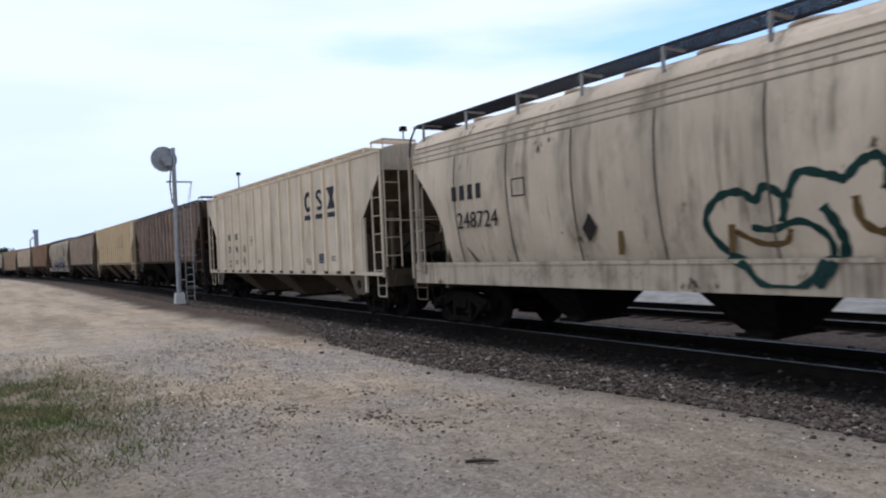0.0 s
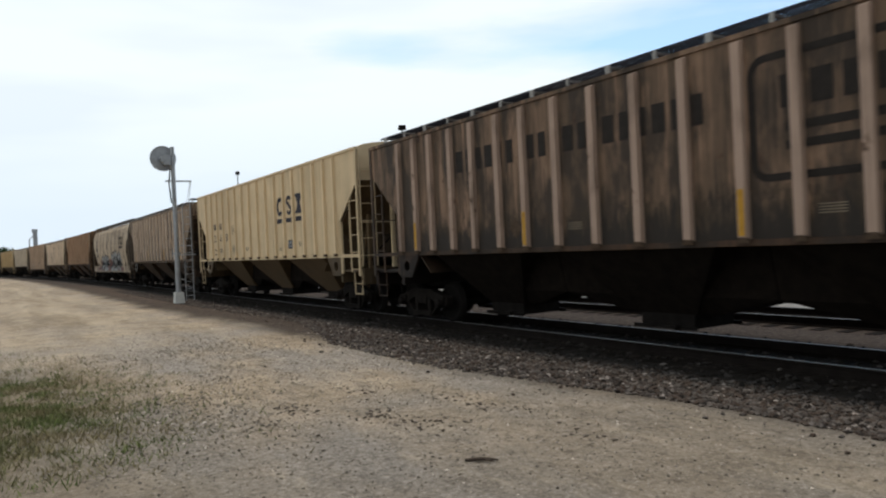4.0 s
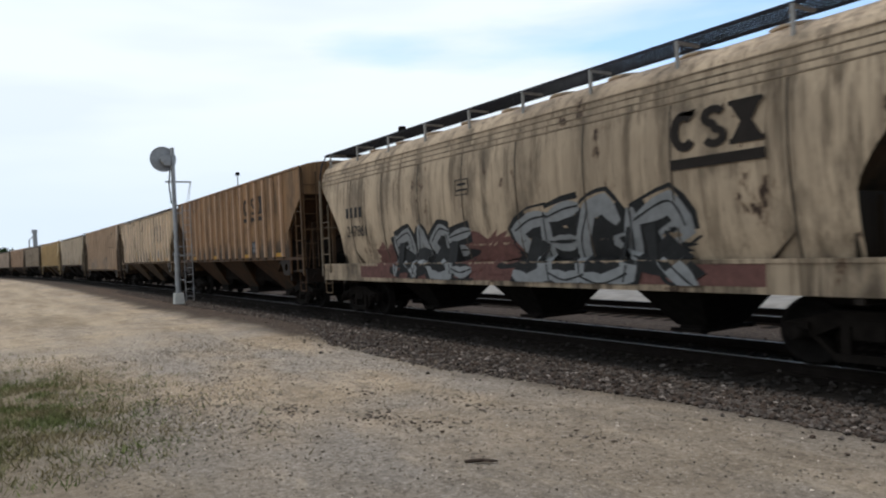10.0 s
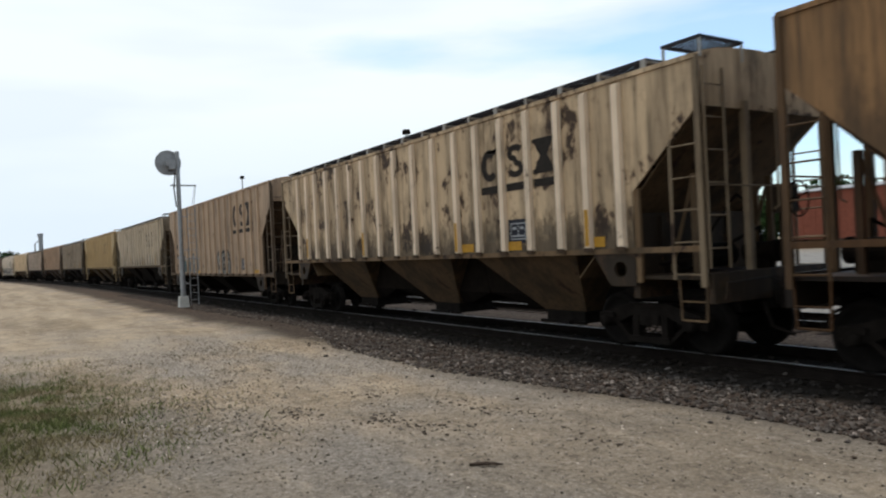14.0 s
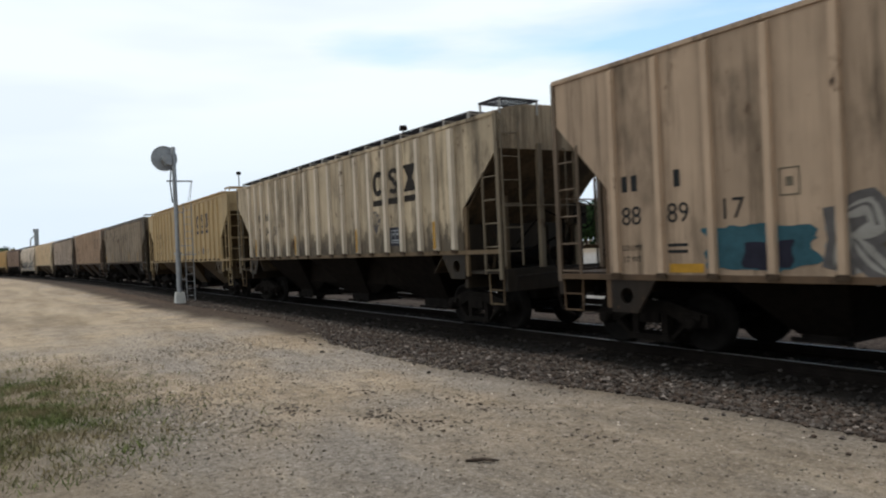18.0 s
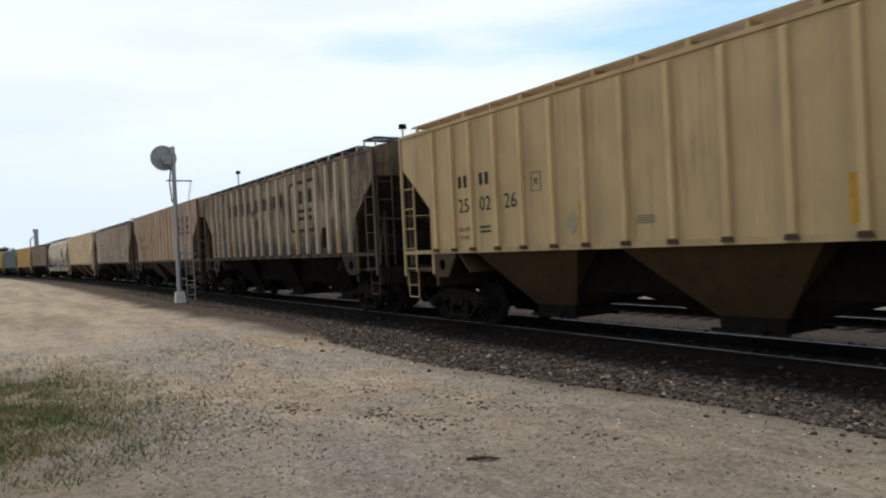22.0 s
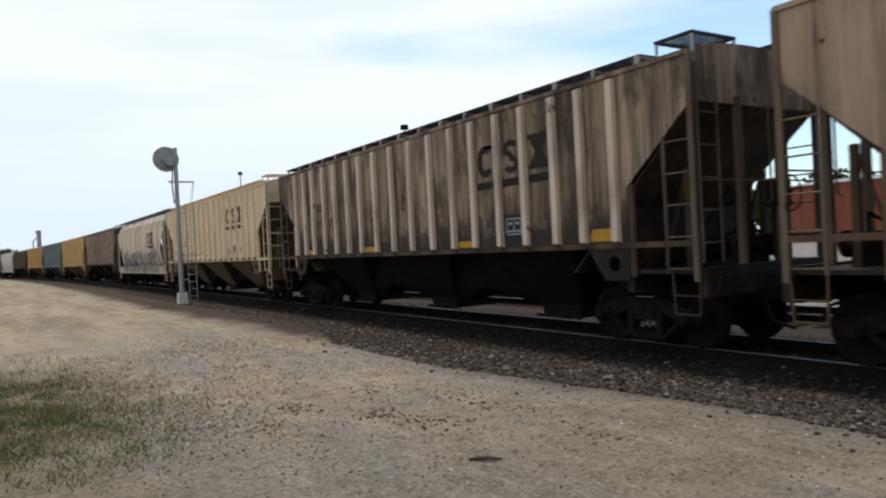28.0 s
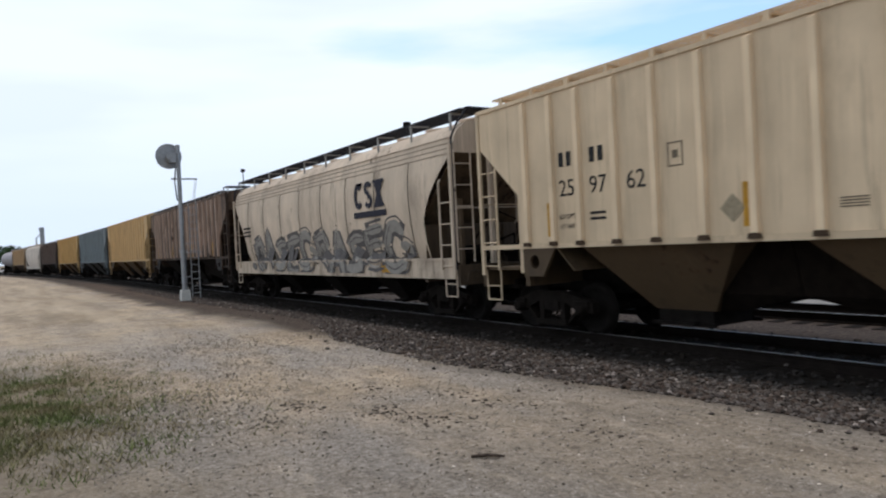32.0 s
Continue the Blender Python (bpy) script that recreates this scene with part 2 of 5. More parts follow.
class Shape:
    """Collects vertices and faces for one mesh."""

    def __init__(self):
        self.v, self.f = [], []

    def add(self, vs, fs):
        n = len(self.v)
        self.v += [tuple(p) for p in vs]
        self.f += [tuple(i + n for i in q) for q in fs]
        return self

    def solid(self, low, high):
        """Two rings of equal length, capped."""
        k = len(low)
        sides = [(i, (i + 1) % k, (i + 1) % k + k, i + k) for i in range(k)]
        return self.add(list(low) + list(high), sides + [tuple(range(k))[::-1], tuple(range(k, 2 * k))])

    def box(self, x0, x1, y0, y1, z0, z1):
        a = [(x0, y0, z0), (x1, y0, z0), (x1, y1, z0), (x0, y1, z0)]
        return self.solid(a, [(x, y, z1) for x, y, _ in a])

    def slab(self, xz, y0, y1):
        """A plate in the x-z plane between y0 and y1."""
        return self.solid([(x, y0, z) for x, z in xz], [(x, y1, z) for x, z in xz])

    def plate(self, yz, x0, x1):
        return self.solid([(x0, y, z) for y, z in yz], [(x1, y, z) for y, z in yz])

    def rod(self, p, q, r, n=6, r2=None):
        p, q = Vector(p), Vector(q)
        w = (q - p).normalized()
        a = w.orthogonal().normalized()
        b = w.cross(a)
        ring = lambda c, s: [tuple(c + (a * math.cos(6.2832 * i / n) + b * math.sin(6.2832 * i / n)) * s) for i in range(n)]
        return self.solid(ring(p, r), ring(q, r if r2 is None else r2))

    def path(self, pts, r, n=6):
        for p, q in zip(pts, pts[1:]):
            self.rod(p, q, r, n)
        return self

    def lathe_y(self, prof, cx, cz, n=28):
        """Profile (y, radius) turned round an axis along y."""
        k = len(prof)
        vs = [(cx + r * math.cos(6.2832 * i / n), y, cz + r * math.sin(6.2832 * i / n)) for i in range(n) for y, r in prof]
        fs = [(i * k + j, i * k + j + 1, (i + 1) % n * k + j + 1, (i + 1) % n * k + j) for i in range(n) for j in range(k - 1)]
        return self.add(vs, fs)

    def mesh(self, name, smooth=False):
        m = bpy.data.meshes.new(name)
        m.from_pydata(self.v, [], self.f)
        bm = bmesh.new()
        bm.from_mesh(m)
        bmesh.ops.recalc_face_normals(bm, faces=bm.faces)
        bm.to_mesh(m)
        bm.free()
        if smooth:
            m.polygons.foreach_set("use_smooth", [True] * len(m.polygons))
        m.materials.append(None)
        return m


MESHES = {}


def cached(key, build, smooth=False):
    if key not in MESHES:
        MESHES[key] = build().mesh(key if isinstance(key, str) else str(key[0]), smooth)
    return MESHES[key]


def part(name, mesh, material, parent=None, label="", at=None):
    if isinstance(mesh, Shape):
        mesh = mesh.mesh(name)
    ob = new(name, mesh)
    ob.material_slots[0].link = "OBJECT"
    ob.material_slots[0].material = material
    ob.parent = parent
    if at is not None:
        ob.matrix_basis = at
    if label:
        ob["label"] = label
    return ob


def root(name, label, category, group="", kind=""):
    ob = new(name)
    ob.empty_display_size = 0.3
    return tagged(ob, label, category, group, kind)


def lettering(text, size):
    key = ("text", text, size)
    if key not in MESHES:
        c = bpy.data.curves.new("lettering", "FONT")
        c.body, c.size, c.extrude, c.resolution_u = text, size / 0.7, 0.002, 3
        o = new("lettering", c)
        m = bpy.data.meshes.new_from_object(o)
        bpy.data.objects.remove(o)
        m.materials.clear()
        m.materials.append(None)
        MESHES[key] = m
    return MESHES[key]


# ---- track line ----
Y0, CURVE_AT, RADIUS = 10.12, 42.0, 1250.0
RAIL_Z = -0.2   # height of the main line's rail tops


def on_track(s, off=0.0):
    """Point and heading at s metres up the line (against the train's run), off metres across (to +y)."""
    if s <= CURVE_AT:
        return Vector((-s, Y0 + off, 0)), 0.0
    a = (s - CURVE_AT) / RADIUS
    r = RADIUS + off
    return Vector((-CURVE_AT - r * math.sin(a), Y0 - RADIUS + r * math.cos(a), 0)), a


def across(x, y):
    """Distance up the line and signed offset of a ground point from the track's centre."""
    if x >= -CURVE_AT:
        return -x, y - Y0
    cx, cy = -CURVE_AT, Y0 - RADIUS
    dx, dy = cx - x, y - cy
    return CURVE_AT + RADIUS * math.atan2(dx, max(dy, 1e-6)), math.hypot(dx, dy) - RADIUS

# ---- ground ----
def rise(x, y):
    """Height of the ground: gravel yard, low ballast bed, a second bed behind."""
    s, d = across(x, y)
    g = -0.2 + 0.03 * noise.noise((x * 0.35, y * 0.35, 0)) + 0.012 * noise.noise((x * 1.7, y * 1.7, 3))
    bed = -0.385 + 0.155 * min(1.0, max(0.0, (abs(d) - 1.6) / 2.4))
    k = min(1.0, max(0.0, (4.3 - abs(d)) / 0.9))
    z = g * (1 - k) + (bed + 0.012 * noise.noise((x * 3, y * 3, 7))) * k
    if d > 2.5:
        k2 = min(1.0, max(0.0, (2.4 - abs(d - 4.6)) / 0.6))
        z = z * (1 - k2) + (-0.36) * k2
    return z


def bed_width(s):
    """How far the ballast reaches towards the yard."""
    return 3.75 + 0.85 * min(1.0, max(0.0, (s - 5.0) / 4.0)) + 0.6 * min(1, max(0, (s - 17) / 12))


def ground():
    xs = sorted(set([-3000, -1600, -900, -600, -450, -350, -280, -230] + [-200 + 2.5 * i for i in range(57)] + [-57.5 + 0.5 * i for i in range(87)] + [-14 + 0.25 * i for i in range(77)] + [8, 14, 25, 50, 100, 200, 400, 900, 1600, 3000]))
    ys = sorted(set([-3000, -1500, -700, -300, -150, -80, -40, -20, -12] + [-8 + 0.5 * i for i in range(16)] + [0.25 * i for i in range(73)] + [18.5 + i for i in range(12)] + [35, 45, 60, 80, 120, 200, 400, 800, 1500, 3000]))
    xs.reverse()
    nx, ny = len(xs), len(ys)
    vs = [(x, y, rise(x, y)) for x in xs for y in ys]
    fs = [(i * ny + j, i * ny + j + 1, (i + 1) * ny + j + 1, (i + 1) * ny + j) for i in range(nx - 1) for j in range(ny - 1)]
    sh = Shape().add(vs, fs)
    m = sh.mesh("ground", True)
    for key in ("ballast", "grass", "lot", "lane", "earth", "oil", "chalk"):
        m.attributes.new(key, "FLOAT", "POINT")
    bal, gra, lot, lane, earth, oil, chalk = (m.attributes[key] for key in ("ballast", "grass", "lot", "lane", "earth", "oil", "chalk"))
    for i, (x, y, z) in enumerate(vs):
        s, d = across(x, y)
        wob = 0.35 * noise.noise((x * 0.6, y * 0.6, 1)) + 0.2 * noise.noise((x * 2, y * 2, 5))
        near = min(1, max(0, (bed_width(s) + 0.3 + wob * (1 + 0.05 * min(20, max(0, s - 17))) + d) / 0.8)) if d < 0 else min(1, max(0, (5.7 - d + wob * 0.5) / 0.6))
        bal.data[i].value = near
        e = math.hypot((x + 9.8) / 4.6, (y + 0.1) / 1.7)
        gra.data[i].value = min(1, max(0, 1.5 - e + wob * 0.9))
        lane.data[i].value = max(0.0, min(1.0, (-x - 13) / 12)) * max(0.0, min(1.0, 1.4 - abs(d + 9.5 + wob * 2) / 4.5))
        earth.data[i].value = max(0.0, min(1.0, 1.3 - math.hypot((s - 45) / 24.0, (d + 3.6) / 1.35) + wob * 0.9))
        chalk.data[i].value = max(0.0, min(1.0, (x + 9.5) / 5.0)) * 0.6
        # oil staining near the rails, with the train's shade painted into it
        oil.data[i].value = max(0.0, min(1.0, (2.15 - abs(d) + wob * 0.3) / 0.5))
        lot.data[i].value = min(1, max(0, (d - 5.4) / 0.6)) * min(1, max(0, (70 - d) / 20)) if d > 0 else 0.0
        if d > 60 or x < -160:
            gra.data[i].value = 1.0
    n = Nodes("gravel_yard", 0.95)
    big = n.noise(0.28, 5, world=True)
    mid = n.noise(1.6, 6, world=True, rough=0.65)
    fine = n.noise(22, 4, world=True, rough=0.7)
    sand = n.mix(n.ramp(mid, 0.35, 0.65), (0.24, 0.188, 0.125), (0.415, 0.333, 0.235))
    grey = n.mix(n.ramp(fine, 0.35, 0.65), (0.168, 0.145, 0.116), (0.375, 0.335, 0.283))
    rut = n.noise(0.5, 4, (0.35, 1.6, 1), (3, 1, 0), world=True)
    col = n.mix(n.ramp(n.math("ADD", n.math("MULTIPLY", big, 0.6), n.math("MULTIPLY", rut, 0.4)), 0.44, 0.56), sand, grey)
    col = n.mix(n.math("MULTIPLY", n.attribute("lane"), 0.8), col, n.mix(n.ramp(n.math("ADD", n.math("MULTIPLY", mid, 0.45), n.math("MULTIPLY", n.noise(1.0, 4, (0.10, 0.9, 1), (5, 2, 0), world=True), 0.55)), 0.42, 0.58), (0.24, 0.185, 0.12), (0.46, 0.37, 0.255)))
    col = n.mix(n.attribute("chalk"), col, n.mix(n.ramp(n.noise(3.5, 6, world=True, rough=0.7), 0.35, 0.65), (0.088, 0.079, 0.067), (0.168, 0.152, 0.13)))
    blot = n.noise(6.5, 5, world=True, rough=0.75)
    col = n.mix(n.ramp(blot, 0.54, 0.66, 0, 0.68), col, (0.085, 0.07, 0.052))
    col = n.mix(n.ramp(blot, 0.42, 0.30, 0, 0.4), col, (0.33, 0.30, 0.26))
    crumb = n.noise(19, 5, world=True, rough=0.8)
    col = n.mix(n.ramp(crumb, 0.53, 0.62, 0, 0.62), col, (0.08, 0.066, 0.05))
    col = n.mix(n.ramp(crumb, 0.45, 0.36, 0, 0.55), col, (0.40, 0.355, 0.295))
    scuff = n.noise(1.0, 6, (0.9, 3.2, 1), (7, 3, 0), world=True, rough=0.7)
    col = n.mix(n.ramp(scuff, 0.54, 0.66, 0, 0.42), col, (0.115, 0.098, 0.078))
    col = n.mix(n.ramp(scuff, 0.44, 0.34, 0, 0.35), col, (0.40, 0.34, 0.25))
    speck = n.noise(55, 2, world=True, rough=0.8)
    col = n.mix(n.ramp(speck, 0.62, 0.7, 0, 0.7), col, (0.08, 0.07, 0.062))
    col = n.mix(n.ramp(speck, 0.36, 0.28, 0, 0.5), col, (0.5, 0.47, 0.43))
    soil = n.mix(n.ramp(fine, 0.3, 0.7), (0.055, 0.044, 0.024), (0.15, 0.118, 0.07))
    col = n.mix(n.math("MULTIPLY", n.attribute("grass"), 0.5), col, soil)
    stone = n.mix(n.ramp(n.noise(14, 4, world=True, rough=0.75), 0.35, 0.65), (0.02, 0.016, 0.013), (0.095, 0.076, 0.061))
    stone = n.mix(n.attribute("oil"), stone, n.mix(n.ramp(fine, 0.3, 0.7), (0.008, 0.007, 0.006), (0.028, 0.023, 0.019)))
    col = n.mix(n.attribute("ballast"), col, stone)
    col = n.mix(n.math("MULTIPLY", n.attribute("earth"), 0.95), col, n.mix(n.ramp(n.noise(5, 5, world=True, rough=0.7), 0.35, 0.65), (0.04, 0.030, 0.024), (0.115, 0.083, 0.060)))
    pale = n.mix(n.ramp(mid, 0.35, 0.65), (0.18, 0.172, 0.155), (0.275, 0.265, 0.245))
    col = n.mix(n.attribute("lot"), col, pale)
    n.color(col)
    h = n.math("ADD", n.math("MULTIPLY", fine, 0.6), n.math("MULTIPLY", n.noise(9, 5, world=True, rough=0.7), 0.8))
    ob = part("ground", m, n.bump(h, 0.9, 0.04))
    tagged(ob, "tan and grey gravel yard with a dark ballast bed", "ground", kind="structure")


ground()


def pebbles(name, label, count, place, size, tint, seed, category="gravel", flat=0.75):
    """Many loose angular stones joined into one mesh."""
    rng = np.random.RandomState(seed)
    base = np.array([(1, 0, 0), (-1, 0, 0), (0, 1, 0), (0, -1, 0), (0, 0, 1), (0, 0, -1), (.6, .6, .5), (-.6, .6, .5), (.6, -.6, .5), (-.6, -.6, .5)], float)
    tri = [(0, 6, 8), (1, 9, 7), (2, 7, 6), (3, 8, 9), (4, 8, 6), (4, 6, 7), (4, 7, 9), (4, 9, 8), (0, 2, 6), (2, 1, 7), (1, 3, 9), (3, 0, 8), (0, 5, 2), (2, 5, 1), (1, 5, 3), (3, 5, 0)]
    V, F = [], []
    for i in range(count):
        x, y = place(rng)
        s = size * (0.45 + rng.rand() ** 2 * 1.3)
        p = base * (s * (0.7 + 0.6 * rng.rand(3))) * (0.75 + 0.5 * rng.rand(len(base), 1))
        a = rng.rand() * 6.28
        c, q = math.cos(a), math.sin(a)
        p = np.stack([p[:, 0] * c - p[:, 1] * q, p[:, 0] * q + p[:, 1] * c, p[:, 2] * flat], 1)
        p += (x, y, rise(x, y) + s * 0.22)
        V.append(p)
        F += [tuple(j + 10 * i for j in t) for t in tri]
    m = bpy.data.meshes.new(name)
    m.from_pydata(np.concatenate(V).tolist(), [], F)
    m.materials.append(None)
    n = Nodes(name + "_stone", 0.9)
    pick = n.math("FRACT", n.math("MULTIPLY", n.island(), 17.3), 0.0)
    col = n.mix(n.island(), tint[0], tint[1])
    col = n.mix(n.ramp(pick, 0.6, 0.7, 0, 0.75), col, tint[2])
    col = n.mix(n.ramp(pick, 0.965, 0.975, 0, 0.8), col, tuple(min(1, x * 2.4) for x in tint[1]))
    n.color(n.mix(n.ramp(n.noise(30, 3), 0.3, 0.7, 0, 0.3), col, tint[2]))
    ob = part(name, m, n.bump(n.noise(60, 3), 0.4, 0.01))
    tagged(ob, label, category, kind="stuff")


def at_ballast(rng):
    s = 1.5 + 48 * rng.rand() ** 1.7
    d = -1.95 - (bed_width(s) - 2.0 - 1.7 * min(1, max(0, (s - 13) / 6))) * rng.rand() ** 0.85 - 0.4 * abs(rng.randn()) * (rng.rand() < 0.03)
    p, _ = on_track(s, d)
    return p.x, p.y


def at_crib(rng):
    p, _ = on_track(2 + 40 * rng.rand(), -2.2 + 4.1 * rng.rand())
    return p.x, p.y


def at_yard(rng):
    while True:
        x, y = -16 * rng.rand() ** 0.8 + 0.5, 0.6 + 5.6 * rng.rand()
        if x < -0.8 or y > 1.5:
            return x, y


pebbles("ballast_stones", "dark grey and brown crushed ballast stones beside the rails", 34000, at_ballast, 0.0235, ((0.01, 0.0086, 0.0077), (0.138, 0.122, 0.109), (0.062, 0.044, 0.033)), 1, "ballast")
# crib stones are tinted near black for the shade under the train
pebbles("crib_ballast", "sooty ballast stones between the sleepers, darkened for train shade", 6500, at_crib, 0.035, ((0.012, 0.011, 0.01), (0.05, 0.044, 0.04), (0.025, 0.02, 0.016)), 2, "ballast")
pebbles("loose_gravel", "small grey stones lying on the yard", 14000, at_yard, 0.0085, ((0.075, 0.063, 0.05), (0.34, 0.30, 0.25), (0.15, 0.122, 0.09)), 3)

# clumps of dark stones and a short piece of wood that lie on the drive
CLUMPS = [(-8.0, 2.9), (-6.9, 3.5), (-6.5, 3.6), (-6.2, 3.8), (-7.3, 3.7), (-7.2, 4.5), (-6.6, 4.6), (-6.2, 4.9), (-8.3, 4.0), (-9.9, 3.6), (-5.6, 7.1), (-5.3, 7.2), (-3.4, 7.2), (-4.2, 6.9), (-14.2, 5.6), (-14.6, 3.0), (-14.2, 2.1), (-10.9, 2.9), (-6.6, 5.6), (-4.9, 4.6)]


def at_clump(r):
    x, y = CLUMPS[int(r.rand() ** 1.3 * len(CLUMPS))]
    return x + 0.26 * r.randn(), y + 0.12 * r.randn()


pebbles("scattered_stones", "dark stones scattered on the drive", 800, at_clump, 0.0165, ((0.035, 0.029, 0.023), (0.17, 0.143, 0.117), (0.07, 0.053, 0.039)), 4, flat=0.4)


def at_patch(rng):
    if rng.rand() < 0.45:
        return -8.6 + 1.1 * rng.randn(), 2.1 + 0.45 * rng.randn()
    return -14.3 + 2.2 * rng.randn(), 3.7 + 0.6 * rng.randn()


pebbles("gravel_patch", "patches of grey crushed stone on the yard", 2200, at_patch, 0.012, ((0.085, 0.072, 0.058), (0.32, 0.285, 0.235), (0.14, 0.112, 0.082)), 6)

# ---- track ----
RAIL_PROFILE = [(-0.07, -0.18), (0.07, -0.18), (0.07, -0.165), (0.012, -0.14), (0.012, -0.045), (0.036, -0.035), (0.036, -0.004), (-0.036, -0.004), (-0.036, -0.035), (-0.012, -0.045), (-0.012, -0.14), (-0.07, -0.165)]


def sweep(profile, off, z, stations):
    sh = Shape()
    k = len(profile)
    for s in stations:
        for y, dz in profile:
            p, _ = on_track(s, off + y)
            sh.v.append((p.x, p.y, z + dz))
    for i in range(len(stations) - 1):
        for j in range(k):
            sh.f.append((i * k + j, i * k + (j + 1) % k, (i + 1) * k + (j + 1) % k, (i + 1) * k + j))
    return sh


STATIONS = [-420, -200, -100, -40, 0, 20, 42] + [42 + 6 * i for i in range(1, 70)]
SLEEPER = cached("sleeper", lambda: Shape().box(-0.115, 0.115, -1.3, 1.3, -0.34, -0.178))


def track(name, off, z, label, sleepers):
    base = root(name, label, "railway track", kind="structure")
    for side in (-0.7535, 0.7535):
        rail = part("rail", sweep(RAIL_PROFILE, off + side, z, STATIONS), M_RAIL, base)
        part("rail_head", sweep([(-0.034, -0.006), (0.034, -0.006), (0.034, 0.0), (-0.034, 0.0)], off + side, z, STATIONS), M_HEAD, rail, "rail top polished by wheels")
    for i in range(sleepers):
        p, a = on_track(-2 + 0.52 * i, off)
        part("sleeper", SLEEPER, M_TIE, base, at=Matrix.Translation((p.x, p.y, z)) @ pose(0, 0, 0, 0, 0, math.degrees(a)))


track("main_track", 0.0, RAIL_Z, "steel rails on dark sleepers in ballast", 110)
track("second_track", 4.6, -0.17, "second line of rails on sleepers behind the train", 90)

# ---- freight cars ----
TRUCK_AT = 7.05
WHEEL_R = 0.457


def wheelset_mesh():
    sh = Shape().rod((0, -1.0, 0), (0, 1.0, 0), 0.075, 10)
    for s in (-1, 1):
        sh.lathe_y([(s * 0.68, 0.0), (s * 0.68, 0.12), (s * 0.70, 0.14), (s * 0.705, 0.37), (s * 0.685, 0.40), (s * 0.682, 0.482), (s * 0.71, 0.482), (s * 0.72, 0.458), (s * 0.815, 0.453), (s * 0.82, 0.39), (s * 0.775, 0.37), (s * 0.765, 0.15), (s * 0.80, 0.13), (s * 0.81, 0.0)], 0, 0, 28)
    return sh


def side_frame_mesh():
    sh = Shape()
    top = [(-1.12, 0.60), (-0.80, 0.66), (-0.42, 0.78), (0.42, 0.78), (0.80, 0.66), (1.12, 0.60)]
    low = [(-1.12, 0.40), (-0.72, 0.42), (-0.36, 0.58), (0.36, 0.58), (0.72, 0.42), (1.12, 0.40)]
    for i in range(5):
        sh.slab([low[i], low[i + 1], top[i + 1], top[i]], -0.09, 0.09)
    sh.slab([(-0.78, 0.46), (-0.66, 0.44), (-0.34, 0.14), (-0.42, 0.14)], -0.08, 0.08)
    sh.slab([(0.78, 0.46), (0.66, 0.44), (0.34, 0.14), (0.42, 0.14)], -0.08, 0.08)
    sh.slab([(-0.45, 0.14), (0.45, 0.14), (0.40, 0.24), (-0.40, 0.24)], -0.12, 0.12)
    sh.box(-0.36, -0.24, -0.08, 0.08, 0.22, 0.6).box(0.24, 0.36, -0.08, 0.08, 0.22, 0.6)
    return sh


def spring_mesh():
    sh = Shape()
    for x in (-0.14, 0.0, 0.14):
        pts = [(x + 0.055 * math.cos(a * 0.9), 0.055 * math.sin(a * 0.9), 0.24 + 0.0145 * a) for a in range(22)]
        sh.path(pts, 0.014, 4)
    return sh


def bearing_mesh():
    return Shape().lathe_y([(-0.2, 0.0), (-0.2, 0.07), (-0.16, 0.10), (0.06, 0.11), (0.06, 0.0)], 0, 0, 12).box(-0.15, 0.15, -0.1, 0.06, 0.06, 0.15)


def bolster_mesh():
    sh = Shape().slab([(-0.2, 0.42), (0.2, 0.42), (0.2, 0.66), (-0.2, 0.66)], -1.1, 1.1)
    sh.box(-0.55, 0.55, -0.12, 0.12, 0.62, 0.74)
    for x in (-0.9, 0.9):   # brake beams and shoes
        sh.rod((x * 0.58, -0.75, 0.36), (x * 0.58, 0.75, 0.36), 0.035)
        for y in (-0.76, 0.76):
            sh.box(x * 0.58 - 0.06, x * 0.58 + 0.06, y - 0.06, y + 0.06, 0.22, 0.5)
    return sh


WHEELSETS = []


def bogie(car, x, keyed):
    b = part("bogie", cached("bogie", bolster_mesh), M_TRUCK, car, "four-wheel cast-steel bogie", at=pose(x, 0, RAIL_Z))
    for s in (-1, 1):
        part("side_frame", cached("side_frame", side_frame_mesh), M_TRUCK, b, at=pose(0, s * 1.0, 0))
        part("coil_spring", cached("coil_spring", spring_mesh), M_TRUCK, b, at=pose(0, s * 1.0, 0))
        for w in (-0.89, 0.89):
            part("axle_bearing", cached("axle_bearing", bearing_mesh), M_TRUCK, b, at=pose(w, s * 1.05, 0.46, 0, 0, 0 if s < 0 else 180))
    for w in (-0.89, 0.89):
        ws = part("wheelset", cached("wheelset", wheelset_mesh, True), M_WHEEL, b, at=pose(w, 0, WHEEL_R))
        if keyed:
            WHEELSETS.append((ws, w))


def side_ladder(car, e, s, x, z0, z1, tall, mat):
    """A broad outer stile, an inner stile that hooks back, and rungs."""
    w = e * 0.52
    at = pose(x, s * 1.56, 0)
    lad = part("side_ladder", cached(("side_ladder", e, tall), lambda: Shape().box(w - 0.045, w + 0.045, -0.025, 0.025, z0 - 0.1, tall)), mat, car, at=at)
    part("inner_stile", cached(("inner_stile", z1), lambda: Shape().path([(0, 0, z0), (0, 0, z1), (0, 0.05, z1 + 0.08)], 0.027)), mat, lad)
    z = z0 + 0.08
    while z < z1:
        part("rung", cached(("rung", e), lambda: Shape().rod((0, 0, 0), (w, 0, 0), 0.014)), mat, lad, at=pose(0, 0, z))
        z += 0.47


